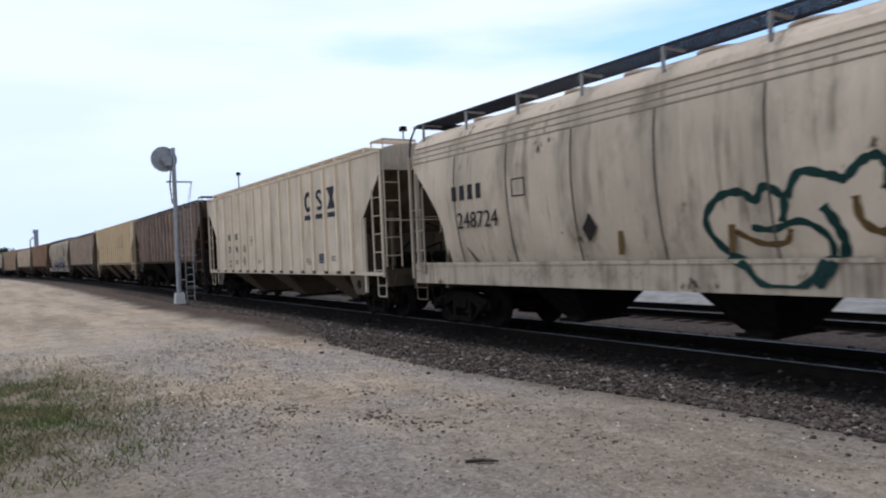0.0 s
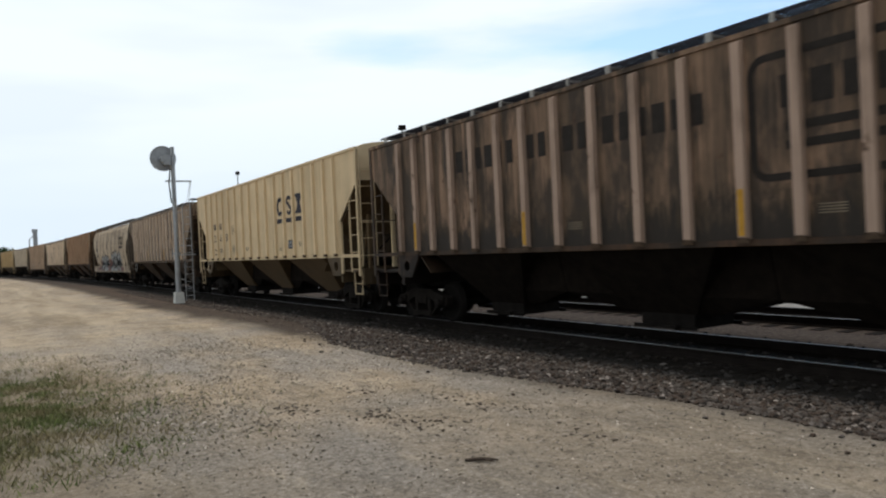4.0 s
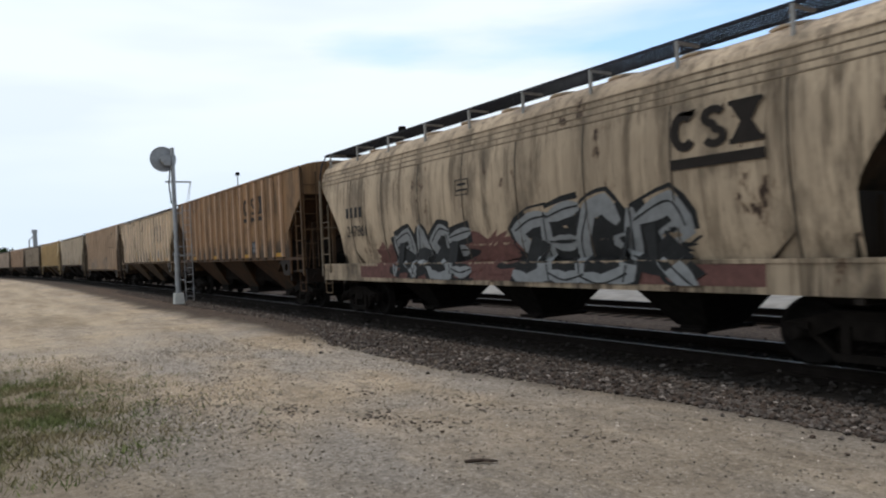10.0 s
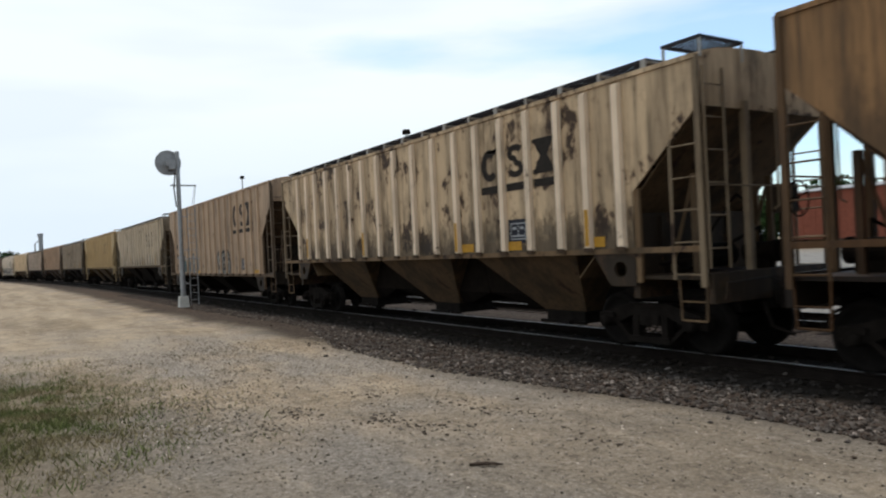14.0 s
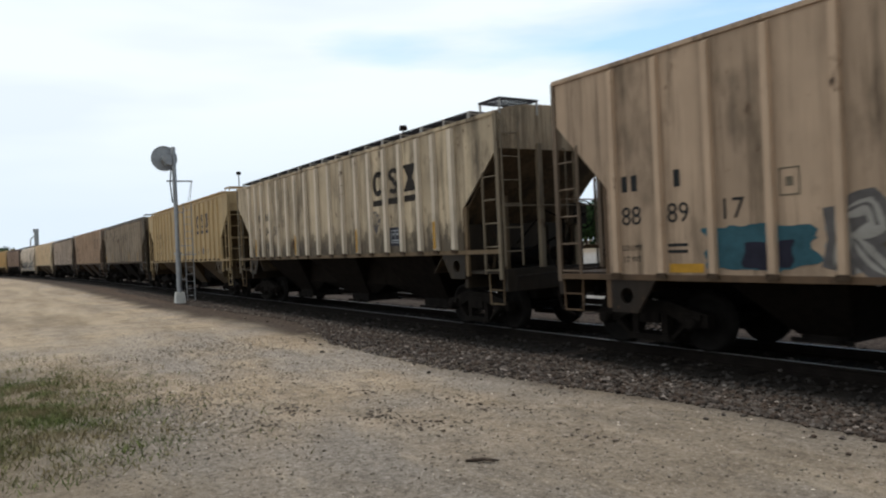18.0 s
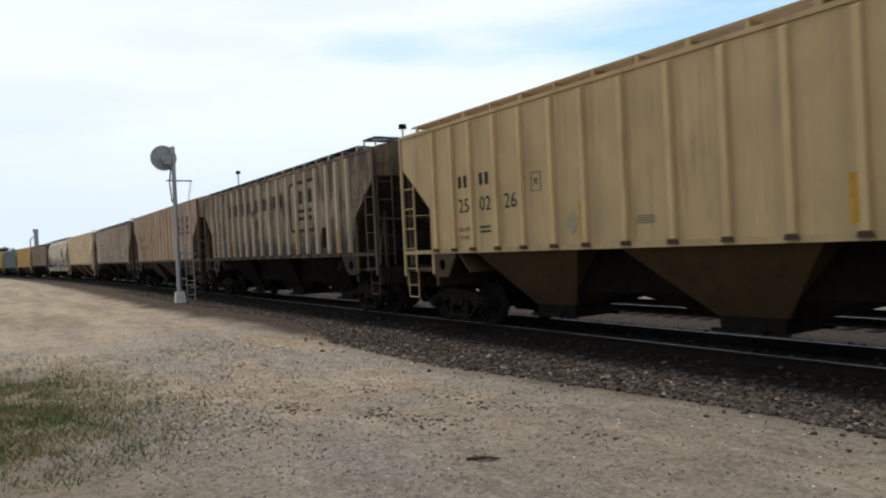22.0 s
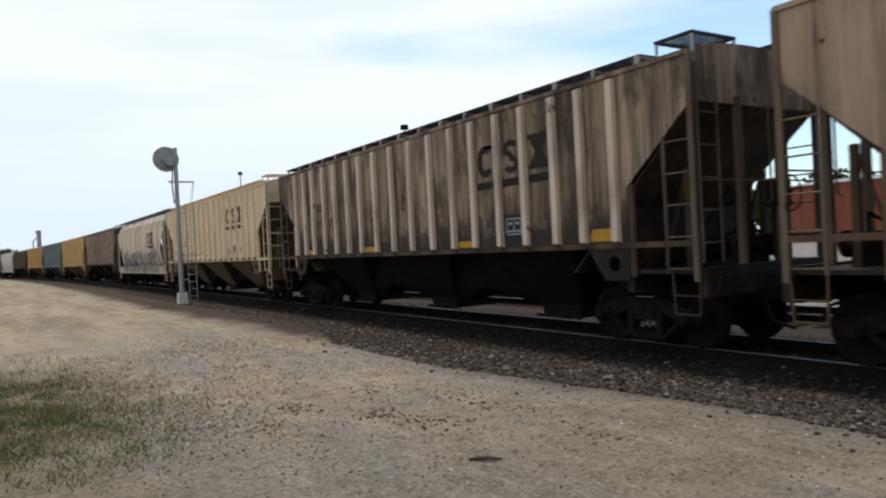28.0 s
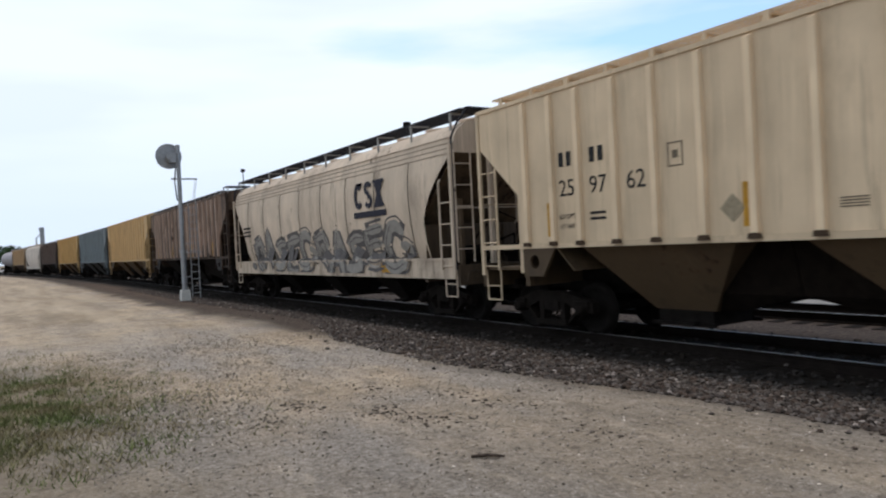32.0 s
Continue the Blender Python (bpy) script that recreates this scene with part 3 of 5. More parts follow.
def stirrup_mesh():
    return Shape().path([(-0.24, 0, 1.0), (-0.22, 0, 0.40), (0.22, 0, 0.40), (0.24, 0, 1.0)], 0.017).rod((-0.23, 0, 0.68), (0.23, 0, 0.68), 0.013)


def brake_wheel_mesh():
    sh = Shape()
    ring = [(0.05, 0.28 * math.cos(a * 0.3927), 0.28 * math.sin(a * 0.3927)) for a in range(17)]
    sh.path(ring, 0.014, 5)
    for a in range(0, 16, 4):
        sh.rod((0.0, 0, 0), ring[a + 1], 0.011, 5)
    return sh.rod((-0.25, 0, 0), (0.06, 0, 0), 0.03)


def gusset_mesh():
    """Bolster end plate with a round hole."""
    corner = [(0.0, 0.0), (0.92, 0.0), (0.55, -0.52), (0.0, -0.52)]
    outer, n = [], 24
    for i in range(4):
        (ax, az), (bx, bz) = corner[i], corner[(i + 1) % 4]
        outer += [(ax + (bx - ax) * k / 6, az + (bz - az) * k / 6) for k in range(6)]
    cx, cz = 0.33, -0.25
    inner = []
    for x, z in outer:
        a = math.atan2(z - cz, x - cx)
        inner.append((cx + 0.13 * math.cos(a), cz + 0.13 * math.sin(a)))
    sh = Shape()
    vs = [(x, y, z) for y in (-0.03, 0.03) for ring in (outer, inner) for x, z in ring]
    fs = []
    for i in range(n):
        j = (i + 1) % n
        fs += [(i, j, n + j, n + i), (2 * n + i, 3 * n + i, 3 * n + j, 2 * n + j), (i, 2 * n + i, 2 * n + j, j), (n + i, n + j, 3 * n + j, 3 * n + i)]
    return sh.add(vs, fs)


def board_mesh(half, y0, y1, z):
    """Open running-board grating in an edge frame."""
    sh = Shape().box(-half, half, y0, y0 + 0.012, z, z + 0.04).box(-half, half, y1 - 0.012, y1, z, z + 0.04)
    for i in range(1, 7):
        y = y0 + (y1 - y0) * i / 7
        sh.box(-half, half, y - 0.008, y + 0.008, z + 0.008, z + 0.032)
    n = int(half * 2 / 0.09)
    for i in range(n + 1):
        x = -half + 2 * half * i / n
        sh.box(x - 0.008, x + 0.008, y0, y1, z + 0.012, z + 0.03)
    return sh


def coupler_mesh(length):
    sh = Shape().slab([(-0.6, 0.76), (length - 0.32, 0.76), (length - 0.32, 0.97), (-0.6, 0.97)], -0.09, 0.09)
    sh.box(length - 0.34, length - 0.02, -0.18, 0.02, 0.70, 1.02)
    sh.box(length - 0.16, length + 0.08, 0.0, 0.15, 0.72, 1.0)
    sh.path([(length - 0.5, -0.35, 0.8), (length - 0.35, -0.37, 0.45), (length - 0.05, -0.3, 0.34)], 0.03)
    return sh


def underframe(car, half, total, mats, keyed, keel=0.52):
    """What hangs under every hopper car: sills, platforms, couplers, ladders, steps, bogies."""
    trim = mats["trim"]
    if keel:
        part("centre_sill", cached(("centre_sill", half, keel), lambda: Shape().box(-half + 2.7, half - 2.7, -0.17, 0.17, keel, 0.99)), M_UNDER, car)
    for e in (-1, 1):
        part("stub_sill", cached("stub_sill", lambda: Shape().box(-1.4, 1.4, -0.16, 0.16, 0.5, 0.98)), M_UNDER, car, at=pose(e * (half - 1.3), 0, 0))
    for e in (-1, 1):
        turn = pose(0, 0, 0) if e > 0 else pose(0, 0, 0, 0, 0, 180)
        part("coupler", cached(("coupler", round(total - half, 2)), lambda: coupler_mesh(total - half)), M_TRUCK, car, "rusty knuckle coupler", at=turn @ pose(half, 0, RAIL_Z))
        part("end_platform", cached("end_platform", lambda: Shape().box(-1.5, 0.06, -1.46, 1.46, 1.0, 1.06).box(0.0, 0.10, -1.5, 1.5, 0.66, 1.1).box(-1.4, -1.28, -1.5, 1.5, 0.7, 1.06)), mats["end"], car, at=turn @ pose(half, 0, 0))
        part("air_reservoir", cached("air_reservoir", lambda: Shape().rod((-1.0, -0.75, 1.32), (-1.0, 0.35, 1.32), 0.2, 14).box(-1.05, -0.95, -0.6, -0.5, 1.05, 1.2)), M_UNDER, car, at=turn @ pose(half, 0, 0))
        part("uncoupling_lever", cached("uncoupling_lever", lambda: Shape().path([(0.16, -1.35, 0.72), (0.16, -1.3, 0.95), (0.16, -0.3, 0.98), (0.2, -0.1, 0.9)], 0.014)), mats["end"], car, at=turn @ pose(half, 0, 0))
        part("handrail", cached("end_rail", lambda: Shape().path([(0.05, -1.48, 2.35), (0.09, -1.4, 2.35), (0.09, 1.4, 2.35), (0.05, 1.48, 2.35)], 0.014)), trim, car, at=turn @ pose(half, 0, 0))
        part("brake_hose", cached("brake_hose", lambda: Shape().path([(-0.1, 0.3, 0.6), (0.15, 0.34, 0.5), (0.3, 0.3, 0.28), (0.42, 0.12, 0.22), (0.5, 0.0, 0.24)], 0.025)), M_UNDER, car, at=turn @ pose(half, 0, 0))
        part("brake_rigging", cached("brake_rigging", lambda: Shape().box(-2.3, -0.1, 0.35, 0.45, 0.6, 0.72).box(-2.3, -0.1, -0.75, -0.65, 0.62, 0.8).rod((-0.25, -0.95, 0.72), (-0.25, 0.95, 0.72), 0.06, 8).box(-0.5, -0.12, -0.62, 0.62, 0.46, 0.66)), M_UNDER, car, at=turn @ pose(half, 0, 0))
        bogie(car, e * TRUCK_AT, keyed)
    part("brake_wheel", cached("brake_wheel", brake_wheel_mesh, True), M_UNDER, car, at=pose(half + 0.1, 0.55, 2.15))
    part("brake_housing", cached("brake_housing", lambda: Shape().box(-0.28, -0.05, 0.38, 0.72, 1.95, 2.4).box(-0.25, -0.1, 0.48, 0.62, 1.06, 1.95)), mats["end"], car, at=pose(half + 0.1, 0, 0))
    for sx in (-1, 1):
        for sy in (-1, 1):
            part("stirrup_step", cached("stirrup", stirrup_mesh), mats["edge"], car, at=pose(sx * (half - 0.26), sy * 1.5, 0))




def hopper_bays(car, zs, xb, mat, count=3, g=0.62, part_by=0.42):
    """Bays that taper to outlet gates; part_by is the space between their side plates at the top."""
    w, low = 2 * xb / count, 0.3 if part_by < 1.0 else 0.15
    def bay(first, last):
        a, b = -w / 2 + max(part_by, 0.75 if first else 0.01), w / 2 - max(part_by, 0.75 if last else 0.01)
        return Shape().solid([(-g, -0.5, low), (g, -0.5, low), (g, 0.5, low), (-g, 0.5, low)], [(a, -1.5, zs), (b, -1.5, zs), (b, 1.5, zs), (a, 1.5, zs)])
    def gate():
        sh = Shape().box(-g + 0.05, g - 0.05, -0.5, 0.5, 0.06, low)
        for y in (-0.57, 0.57):
            sh.box(-g - 0.05, g + 0.05, y - 0.03, y + 0.03, 0.05, 0.11)
        return sh.rod((0.3, -0.7, 0.09), (0.3, 0.7, 0.09), 0.035)
    def ridge():
        """Inner slopes of neighbouring bays, which meet low between them."""
        t, q, z = w / 2 - 0.01, g + 0.35, 0.62
        low_ring = [(-q, -0.42, low + 0.01), (q, -0.42, low + 0.01), (q, 0.42, low + 0.01), (-q, 0.42, low + 0.01)]
        ring = [(-t, -0.72, z), (t, -0.72, z), (t, 0.72, z), (-t, 0.72, z)]
        return Shape().solid(low_ring, ring).solid([(x, y, z + 0.001) for x, y, _ in ring], [(x, y * 1.3, zs - 0.03) for x, y, _ in ring])
    for i in range(count):
        x = -xb + w * (i + 0.5)
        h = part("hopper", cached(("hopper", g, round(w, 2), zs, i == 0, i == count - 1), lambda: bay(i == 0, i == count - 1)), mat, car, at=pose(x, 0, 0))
        if part_by < 1.0 and (count < 3 or 0 < i < count - 1):
            # inner slopes take the near-black that stands for shade between the bays
            part("slope_sheet", cached(("inner_slope", g, round(w, 2), zs), ridge), M_SOOT_SHADE, h)
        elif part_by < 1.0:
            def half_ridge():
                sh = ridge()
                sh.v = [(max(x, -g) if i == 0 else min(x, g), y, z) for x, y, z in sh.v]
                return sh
            part("slope_sheet", cached(("outer_slope", g, round(w, 2), zs, i == 0), half_ridge), M_SOOT_SHADE, h)
        part("outlet_gate", cached(("outlet_gate", g, low), gate), M_UNDER, h, "sliding outlet gate, sooty and darkened for shade")


def ends(car, half, zc, zt, crown, mats, width=1.5, outline=None):
    """Sloping floor plates, end sheets and posts at both ends."""
    slope = 0.95
    for e in (-1, 1):
        turn = pose(0, 0, 0) if e > 0 else pose(0, 0, 0, 0, 0, 180)
        def sheet():
            x1 = half - (zc - 1.0) / slope
            return Shape().slab([(half, zc), (half - 0.03, zc), (x1 - 0.03, 1.0), (x1, 1.0)], -width, width)
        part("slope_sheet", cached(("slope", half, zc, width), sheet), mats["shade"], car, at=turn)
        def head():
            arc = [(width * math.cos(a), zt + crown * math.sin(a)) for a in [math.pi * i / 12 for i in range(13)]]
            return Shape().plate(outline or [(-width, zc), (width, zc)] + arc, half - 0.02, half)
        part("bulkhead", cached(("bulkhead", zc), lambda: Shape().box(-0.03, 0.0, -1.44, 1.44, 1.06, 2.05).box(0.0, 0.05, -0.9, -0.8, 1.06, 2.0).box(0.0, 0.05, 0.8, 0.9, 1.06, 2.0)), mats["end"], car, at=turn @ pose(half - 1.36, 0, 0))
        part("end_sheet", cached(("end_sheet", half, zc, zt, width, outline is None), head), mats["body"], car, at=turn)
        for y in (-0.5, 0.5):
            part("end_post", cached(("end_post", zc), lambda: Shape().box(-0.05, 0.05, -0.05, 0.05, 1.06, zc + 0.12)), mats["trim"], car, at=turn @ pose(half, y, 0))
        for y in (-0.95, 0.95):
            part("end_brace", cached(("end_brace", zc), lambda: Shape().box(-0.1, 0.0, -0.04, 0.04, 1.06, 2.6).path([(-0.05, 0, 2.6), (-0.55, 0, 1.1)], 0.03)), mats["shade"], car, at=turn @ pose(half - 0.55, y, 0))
        part("grab_rod", cached("grab_rod", lambda: Shape().path([(0.0, 0.15, 2.0), (0.08, 0.15, 2.05), (0.08, 0.15, 3.5), (0.0, 0.15, 3.55)], 0.016)), mats["trim"], car, at=turn @ pose(half, 0, 0))
        part("brake_cylinder", cached("brake_cylinder", lambda: Shape().rod((-0.55, 0.5, 1.35), (-0.05, 0.5, 1.35), 0.16, 14).rod((-0.05, 0.5, 1.35), (0.02, 0.5, 1.35), 0.18, 14).box(-0.5, -0.1, 0.42, 0.58, 1.05, 1.22)), M_SOOT_SHADE, car, at=turn @ pose(half - 0.2, 0, 0))
        part("brake_pipe", cached("brake_pipe", lambda: Shape().path([(-1.6, -0.9, 1.18), (-0.6, -0.9, 1.3), (-0.5, -0.3, 1.5), (-0.5, 0.5, 1.75), (-0.5, 0.5, 1.5)], 0.025)), M_SOOT_SHADE, car, at=turn @ pose(half, 0, 0))
        part("brake_pipe", cached("brake_branch_pipe", lambda: Shape().path([(-0.9, 0.95, 1.1), (-0.9, 0.9, 2.1), (-0.7, 0.2, 2.3), (-0.7, -0.6, 1.6)], 0.02)), M_SOOT_SHADE, car, at=turn @ pose(half, 0, 0))
        part("end_ladder", cached(("end_ladder", zt), lambda: ladder_rows(zt)), mats["trim"], car, at=turn @ pose(half + 0.06, 0, 0))


def ladder_rows(zt):
    sh = Shape()
    for y in (-1.5, -1.06):
        sh.rod((0, y, 1.16), (0, y, zt - 0.12), 0.02)
    z = 1.45
    while z < zt - 0.1:
        sh.rod((0, -1.5, z), (0, -1.06, z), 0.014)
        z += 0.47
    return sh


def side_ladders(car, half, mats, ztop, tall):
    for e in (-1, 1):
        for s in (-1, 1):
            side_ladder(car, e, s, e * (half - 0.53), 1.0, ztop, tall, mats["trim"])


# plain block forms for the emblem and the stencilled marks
def emblem_mesh(i, h, w):
    """Three plain forms: an open ring, a double bend and an hourglass."""
    if i == 0:
        turn = [0.75 + 4.8 * k / 14 for k in range(15)]
        pts = [(math.cos(a) * w * 0.55, math.sin(a) * h / 2) for a in turn] + [(math.cos(a) * w * 0.22, math.sin(a) * h * 0.28) for a in turn[::-1]]
        pts = [(w * 0.52, h * 0.5)] + pts
    elif i == 1:
        arc = [(0.28 * math.cos(a), 0.24 + 0.17 * math.sin(a)) for a in [0.35 + 4.2 * q / 9 for q in range(10)]]
        way = arc + [(-x, -z) for x, z in arc[::-1]]
        left, right = [], []
        for q, (x, z) in enumerate(way):
            a, b = way[max(q - 1, 0)], way[min(q + 1, len(way) - 1)]
            dx, dz = b[0] - a[0], b[1] - a[1]
            n = math.hypot(dx, dz)
            left.append((x - dz / n * 0.125, z + dx / n * 0.09))
            right.append((x + dz / n * 0.125, z - dx / n * 0.09))
        pts = [(x * w * 1.2, z * h) for x, z in left + right[::-1]]
    else:
        pts = [(-.6, .5), (.6, .5), (.6, .38), (.5, .38), (.19, 0), (.5, -.38), (.6, -.38), (.6, -.5), (-.6, -.5), (-.6, -.38), (-.5, -.38), (-.19, 0), (-.5, .38), (-.6, .38)]
        pts = [(x * w, z * h) for x, z in pts]
    return Shape().slab(pts, -0.002, 0.002)


def emblem(car, spots, z, y, h, w, mat, bar=True):
    for i, x in enumerate(spots):
        e = part("emblem", cached(("emblem", i, h, w), lambda: emblem_mesh(i, h, w)), mat, car, "dark block emblem painted on the side", at=pose(x, y, z))
        if bar:
            part("emblem_bar", cached(("emblem_bar", w), lambda: Shape().box(-w * 0.6, w * 0.6, -0.002, 0.002, -0.075, 0.075)), mat, e, at=pose(0, 0, -h / 2 - 0.17))


def words(car, text, x, z, y, size, mat):
    for i, ch in enumerate(text):
        if ch != " ":
            right = max(v.co.x for v in lettering(text[:i + 1], size).vertices) - max(v.co.x for v in lettering(ch, size).vertices)
            part("stencil", lettering(ch, size), mat, car, at=pose(x + right, y, z, 90))


def bars(car, x, z, y, w, h, n, mat):
    """Unreadable small print as plain bars."""
    for i in range(n):
        part("stencil_bar", cached(("bar", w, h), lambda: Shape().box(0, w, -0.002, 0.002, -h / 2, h / 2)), mat, car, at=pose(x, y, z - i * h * 2.1))


def strip(car, x, z, y, w, h, mat, name="reflector"):
    part(name, cached((name, w, h), lambda: Shape().box(-w / 2, w / 2, -0.003, 0.003, -h / 2, h / 2)), mat, car, at=pose(x, y, z))


WIDE_RIBS = (0.465, 1.385, 2.28, 3.08, 3.94, 4.75, 5.6, 6.29, 7.03)   # wider panels amidships


def rib_spots(k, half):
    """Where the side ribs of a car stand along it."""
    c = CARS[k]
    if c.get("wide"):
        return [-x for x in WIDE_RIBS[::-1]] + list(WIDE_RIBS)
    if "rib_list" in c:
        return list(c["rib_list"])
    count = c.get("ribs", 17)
    span = c.get("spread") or 2 * (half - (1.2 if c["kind"] == "low" else 1.3) - 0.06)
    return [-span / 2 + span * i / (count - 1) for i in range(count)]


def ribbed_car(k, half, total, zs, zt, zc, zd, inset, mats, keyed, boards=True, bold=True, rooms=3):
    """Ribbed three-bay covered hopper."""
    car = root("hopper_car", CARS[k]["label"], "freight car", "cars of the train")
    for s in (-1, 1):
        def sheet():
            h, q = half, inset
            return Shape().slab([(-h + q, zs), (h - q, zs), (h - q, zd), (h, zc), (h, zt), (-h, zt), (-h, zc), (-h + q, zd)], -0.012, 0.012)
        side = part("side_sheet", cached(("side_sheet", half, zs, zt, zc, inset), sheet), mats["body"], car, at=pose(0, s * 1.545, 0))
        def rib():
            if bold:
                a, b, c = 0.08, 0.066, 0.085
            else:
                a, b, c = 0.065, 0.05, 0.075
            z0, z1 = zs - 0.0, zt - 0.02
            low = [(-a, 0.012, z0), (a, 0.012, z0), (b, -c, z0 + 0.03), (-b, -c, z0 + 0.03)]
            return Shape().solid(low, [(-a, 0.012, z1), (a, 0.012, z1), (b, -c, z1 - 0.04), (-b, -c, z1 - 0.04)])
        for x in rib_spots(k, half):
            part("rib", cached(("rib", bold, zs, zt), rib), mats["rib"], car, at=pose(x, s * 1.557, 0, 0, 0, 0 if s < 0 else 180))
            if s < 0 and k < 17:
                part("rib_foot", cached("rib_foot", lambda: Shape().solid([(-0.1, -0.012, -0.05), (0.1, -0.012, -0.05), (0.1, 0.03, -0.05), (-0.1, 0.03, -0.05)], [(-0.07, -0.03, 0.025), (0.07, -0.03, 0.025), (0.07, 0.03, 0.025), (-0.07, 0.03, 0.025)])), M_STAIN, car, at=pose(x, -1.625, zs))
        part("side_sill", cached(("side_sill", half, zs), lambda: Shape().box(-half + 0.02, half - 0.02, -0.05, 0.04, zs - 0.09, zs - 0.002)), mats["edge"], car, at=pose(0, s * 1.53, 0))
        part("top_chord", cached(("top_chord", half, zt), lambda: Shape().box(-half, half, -0.06, 0.04, zt, zt + 0.07)), mats["body"], car, at=pose(0, s * 1.53, 0))
        for e in (-1, 1):
            part("side_post", cached(("side_post", zs, zd), lambda: Shape().box(-0.05, 0.05, -0.03, 0.03, zs - 0.55, zd + 0.06)), mats["edge"], car, at=pose(e * (half - inset + 0.06), s * 1.51, 0))
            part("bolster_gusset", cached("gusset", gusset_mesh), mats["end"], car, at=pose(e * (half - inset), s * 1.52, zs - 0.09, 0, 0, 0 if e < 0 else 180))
        if boards:
            part("running_board", cached(("board", half), lambda: board_mesh(half - 0.7, -0.34, 0.34, 0)), mats["board"], car, at=pose(-0.25, s * 1.14, zt + 0.2))
            for i in range(17):   # broad and slim brackets by turns
                x, w = -half + 0.75 + (2 * half - 1.75) * i / 16, 0.028 if i % 2 else 0.05
                part("board_bracket", cached(("bracket", w), lambda: Shape().box(-w, w, -0.02, 0.015, 0.0, 0.21).box(-w, w, 0.015, 0.6, 0.15, 0.18)), mats["post"], car, at=pose(x, s * 1.495, zt + 0.02, 0, 0, 0 if s < 0 else 180))
    def roof():
        sh = Shape()
        arc = [(1.5 * math.cos(math.pi * i / 12), zt + 0.03 + 0.24 * math.sin(math.pi * i / 12)) for i in range(13)]
        ring = arc + [(y, z - 0.03) for y, z in arc[::-1]]
        return sh.plate(ring, -half + 0.03, half - 0.03)
    part("roof", cached(("roof", half, zt), roof), mats["body"], car)
    for i in range(6):
        x = -half + 1.7 + (2 * half - 3.4) * i / 5
        part("roof_hatch", cached(("roof_hatch", zt), lambda: Shape().solid([(-1.2, -0.36, zt + 0.22), (1.2, -0.36, zt + 0.22), (1.2, 0.36, zt + 0.22), (-1.2, 0.36, zt + 0.22)], [(-1.17, -0.3, zt + 0.34), (1.17, -0.3, zt + 0.34), (1.17, 0.3, zt + 0.34), (-1.17, 0.3, zt + 0.34)])), mats["body"], car, at=pose(x, 0, 0))
    if boards:
        part("roof_walk_end", cached(("walk_low", zt), lambda: Shape().box(-0.1, 0.5, -0.78, 0.78, zt + 0.25, zt + 0.28)), mats["board"], car, at=pose(-half, 0, 0))
        for sy in (-1, 1):   # a raised grating step at each corner of one end
            def step():
                z = zt + 0.3
                sh = Shape().box(-0.66, 0.04, -0.5, -0.46, z, z + 0.045).box(-0.66, 0.04, 0.46, 0.5, z, z + 0.045)
                return sh.box(-0.66, -0.62, -0.46, 0.46, z, z + 0.045).box(0.0, 0.04, -0.46, 0.46, z, z + 0.045)
            top = part("roof_walk_end", cached(("walk_end", zt), step), mats["board"], car, "raised grating step on the roof end", at=pose(half - 0.02, sy * 0.97, 0))
            for i in range(9):
                part("slat", cached(("walk_slat", zt), lambda: Shape().box(-0.62, 0.0, -0.014, 0.014, zt + 0.31, zt + 0.33)), mats["board"], top, at=pose(0, -0.4 + 0.1 * i, 0))
            for x in (-0.63, 0.02):
                for y in (-0.48, 0.48):
                    part("walk_post", cached(("walk_post", zt), lambda: Shape().rod((0, 0, zt + 0.03), (0, 0, zt + 0.3), 0.022)), mats["post"], top, at=pose(x, y, 0))
    ends(car, half, zc, zt, 0.24, mats)
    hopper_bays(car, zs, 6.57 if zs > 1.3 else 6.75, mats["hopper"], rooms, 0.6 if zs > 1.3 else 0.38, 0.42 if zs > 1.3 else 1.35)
    side_ladders(car, half, mats, zc - 0.48, zt + 0.04)
    underframe(car, half, total, mats, keyed, 0.52 if zs > 1.3 else 0.0)
    return car


def flow_profile():
    return [(1.34, 1.2), (1.46, 1.62), (1.55, 2.2), (1.585, 2.7), (1.57, 3.2), (1.52, 3.55), (1.50, 3.60), (1.505, 3.66), (1.47, 3.72), (1.475, 3.78), (1.43, 3.86), (1.435, 3.92), (1.34, 4.08), (1.12, 4.26), (0.75, 4.38), (0.35, 4.43), (0.0, 4.44)]


def flow_side(z):
    """Half width of the rounded body at height z."""
    pr = flow_profile()
    for (y0, z0), (y1, z1) in zip(pr, pr[1:]):
        if z0 <= z <= z1:
            return y0 + (y1 - y0) * (z - z0) / (z1 - z0)
    return 1.45


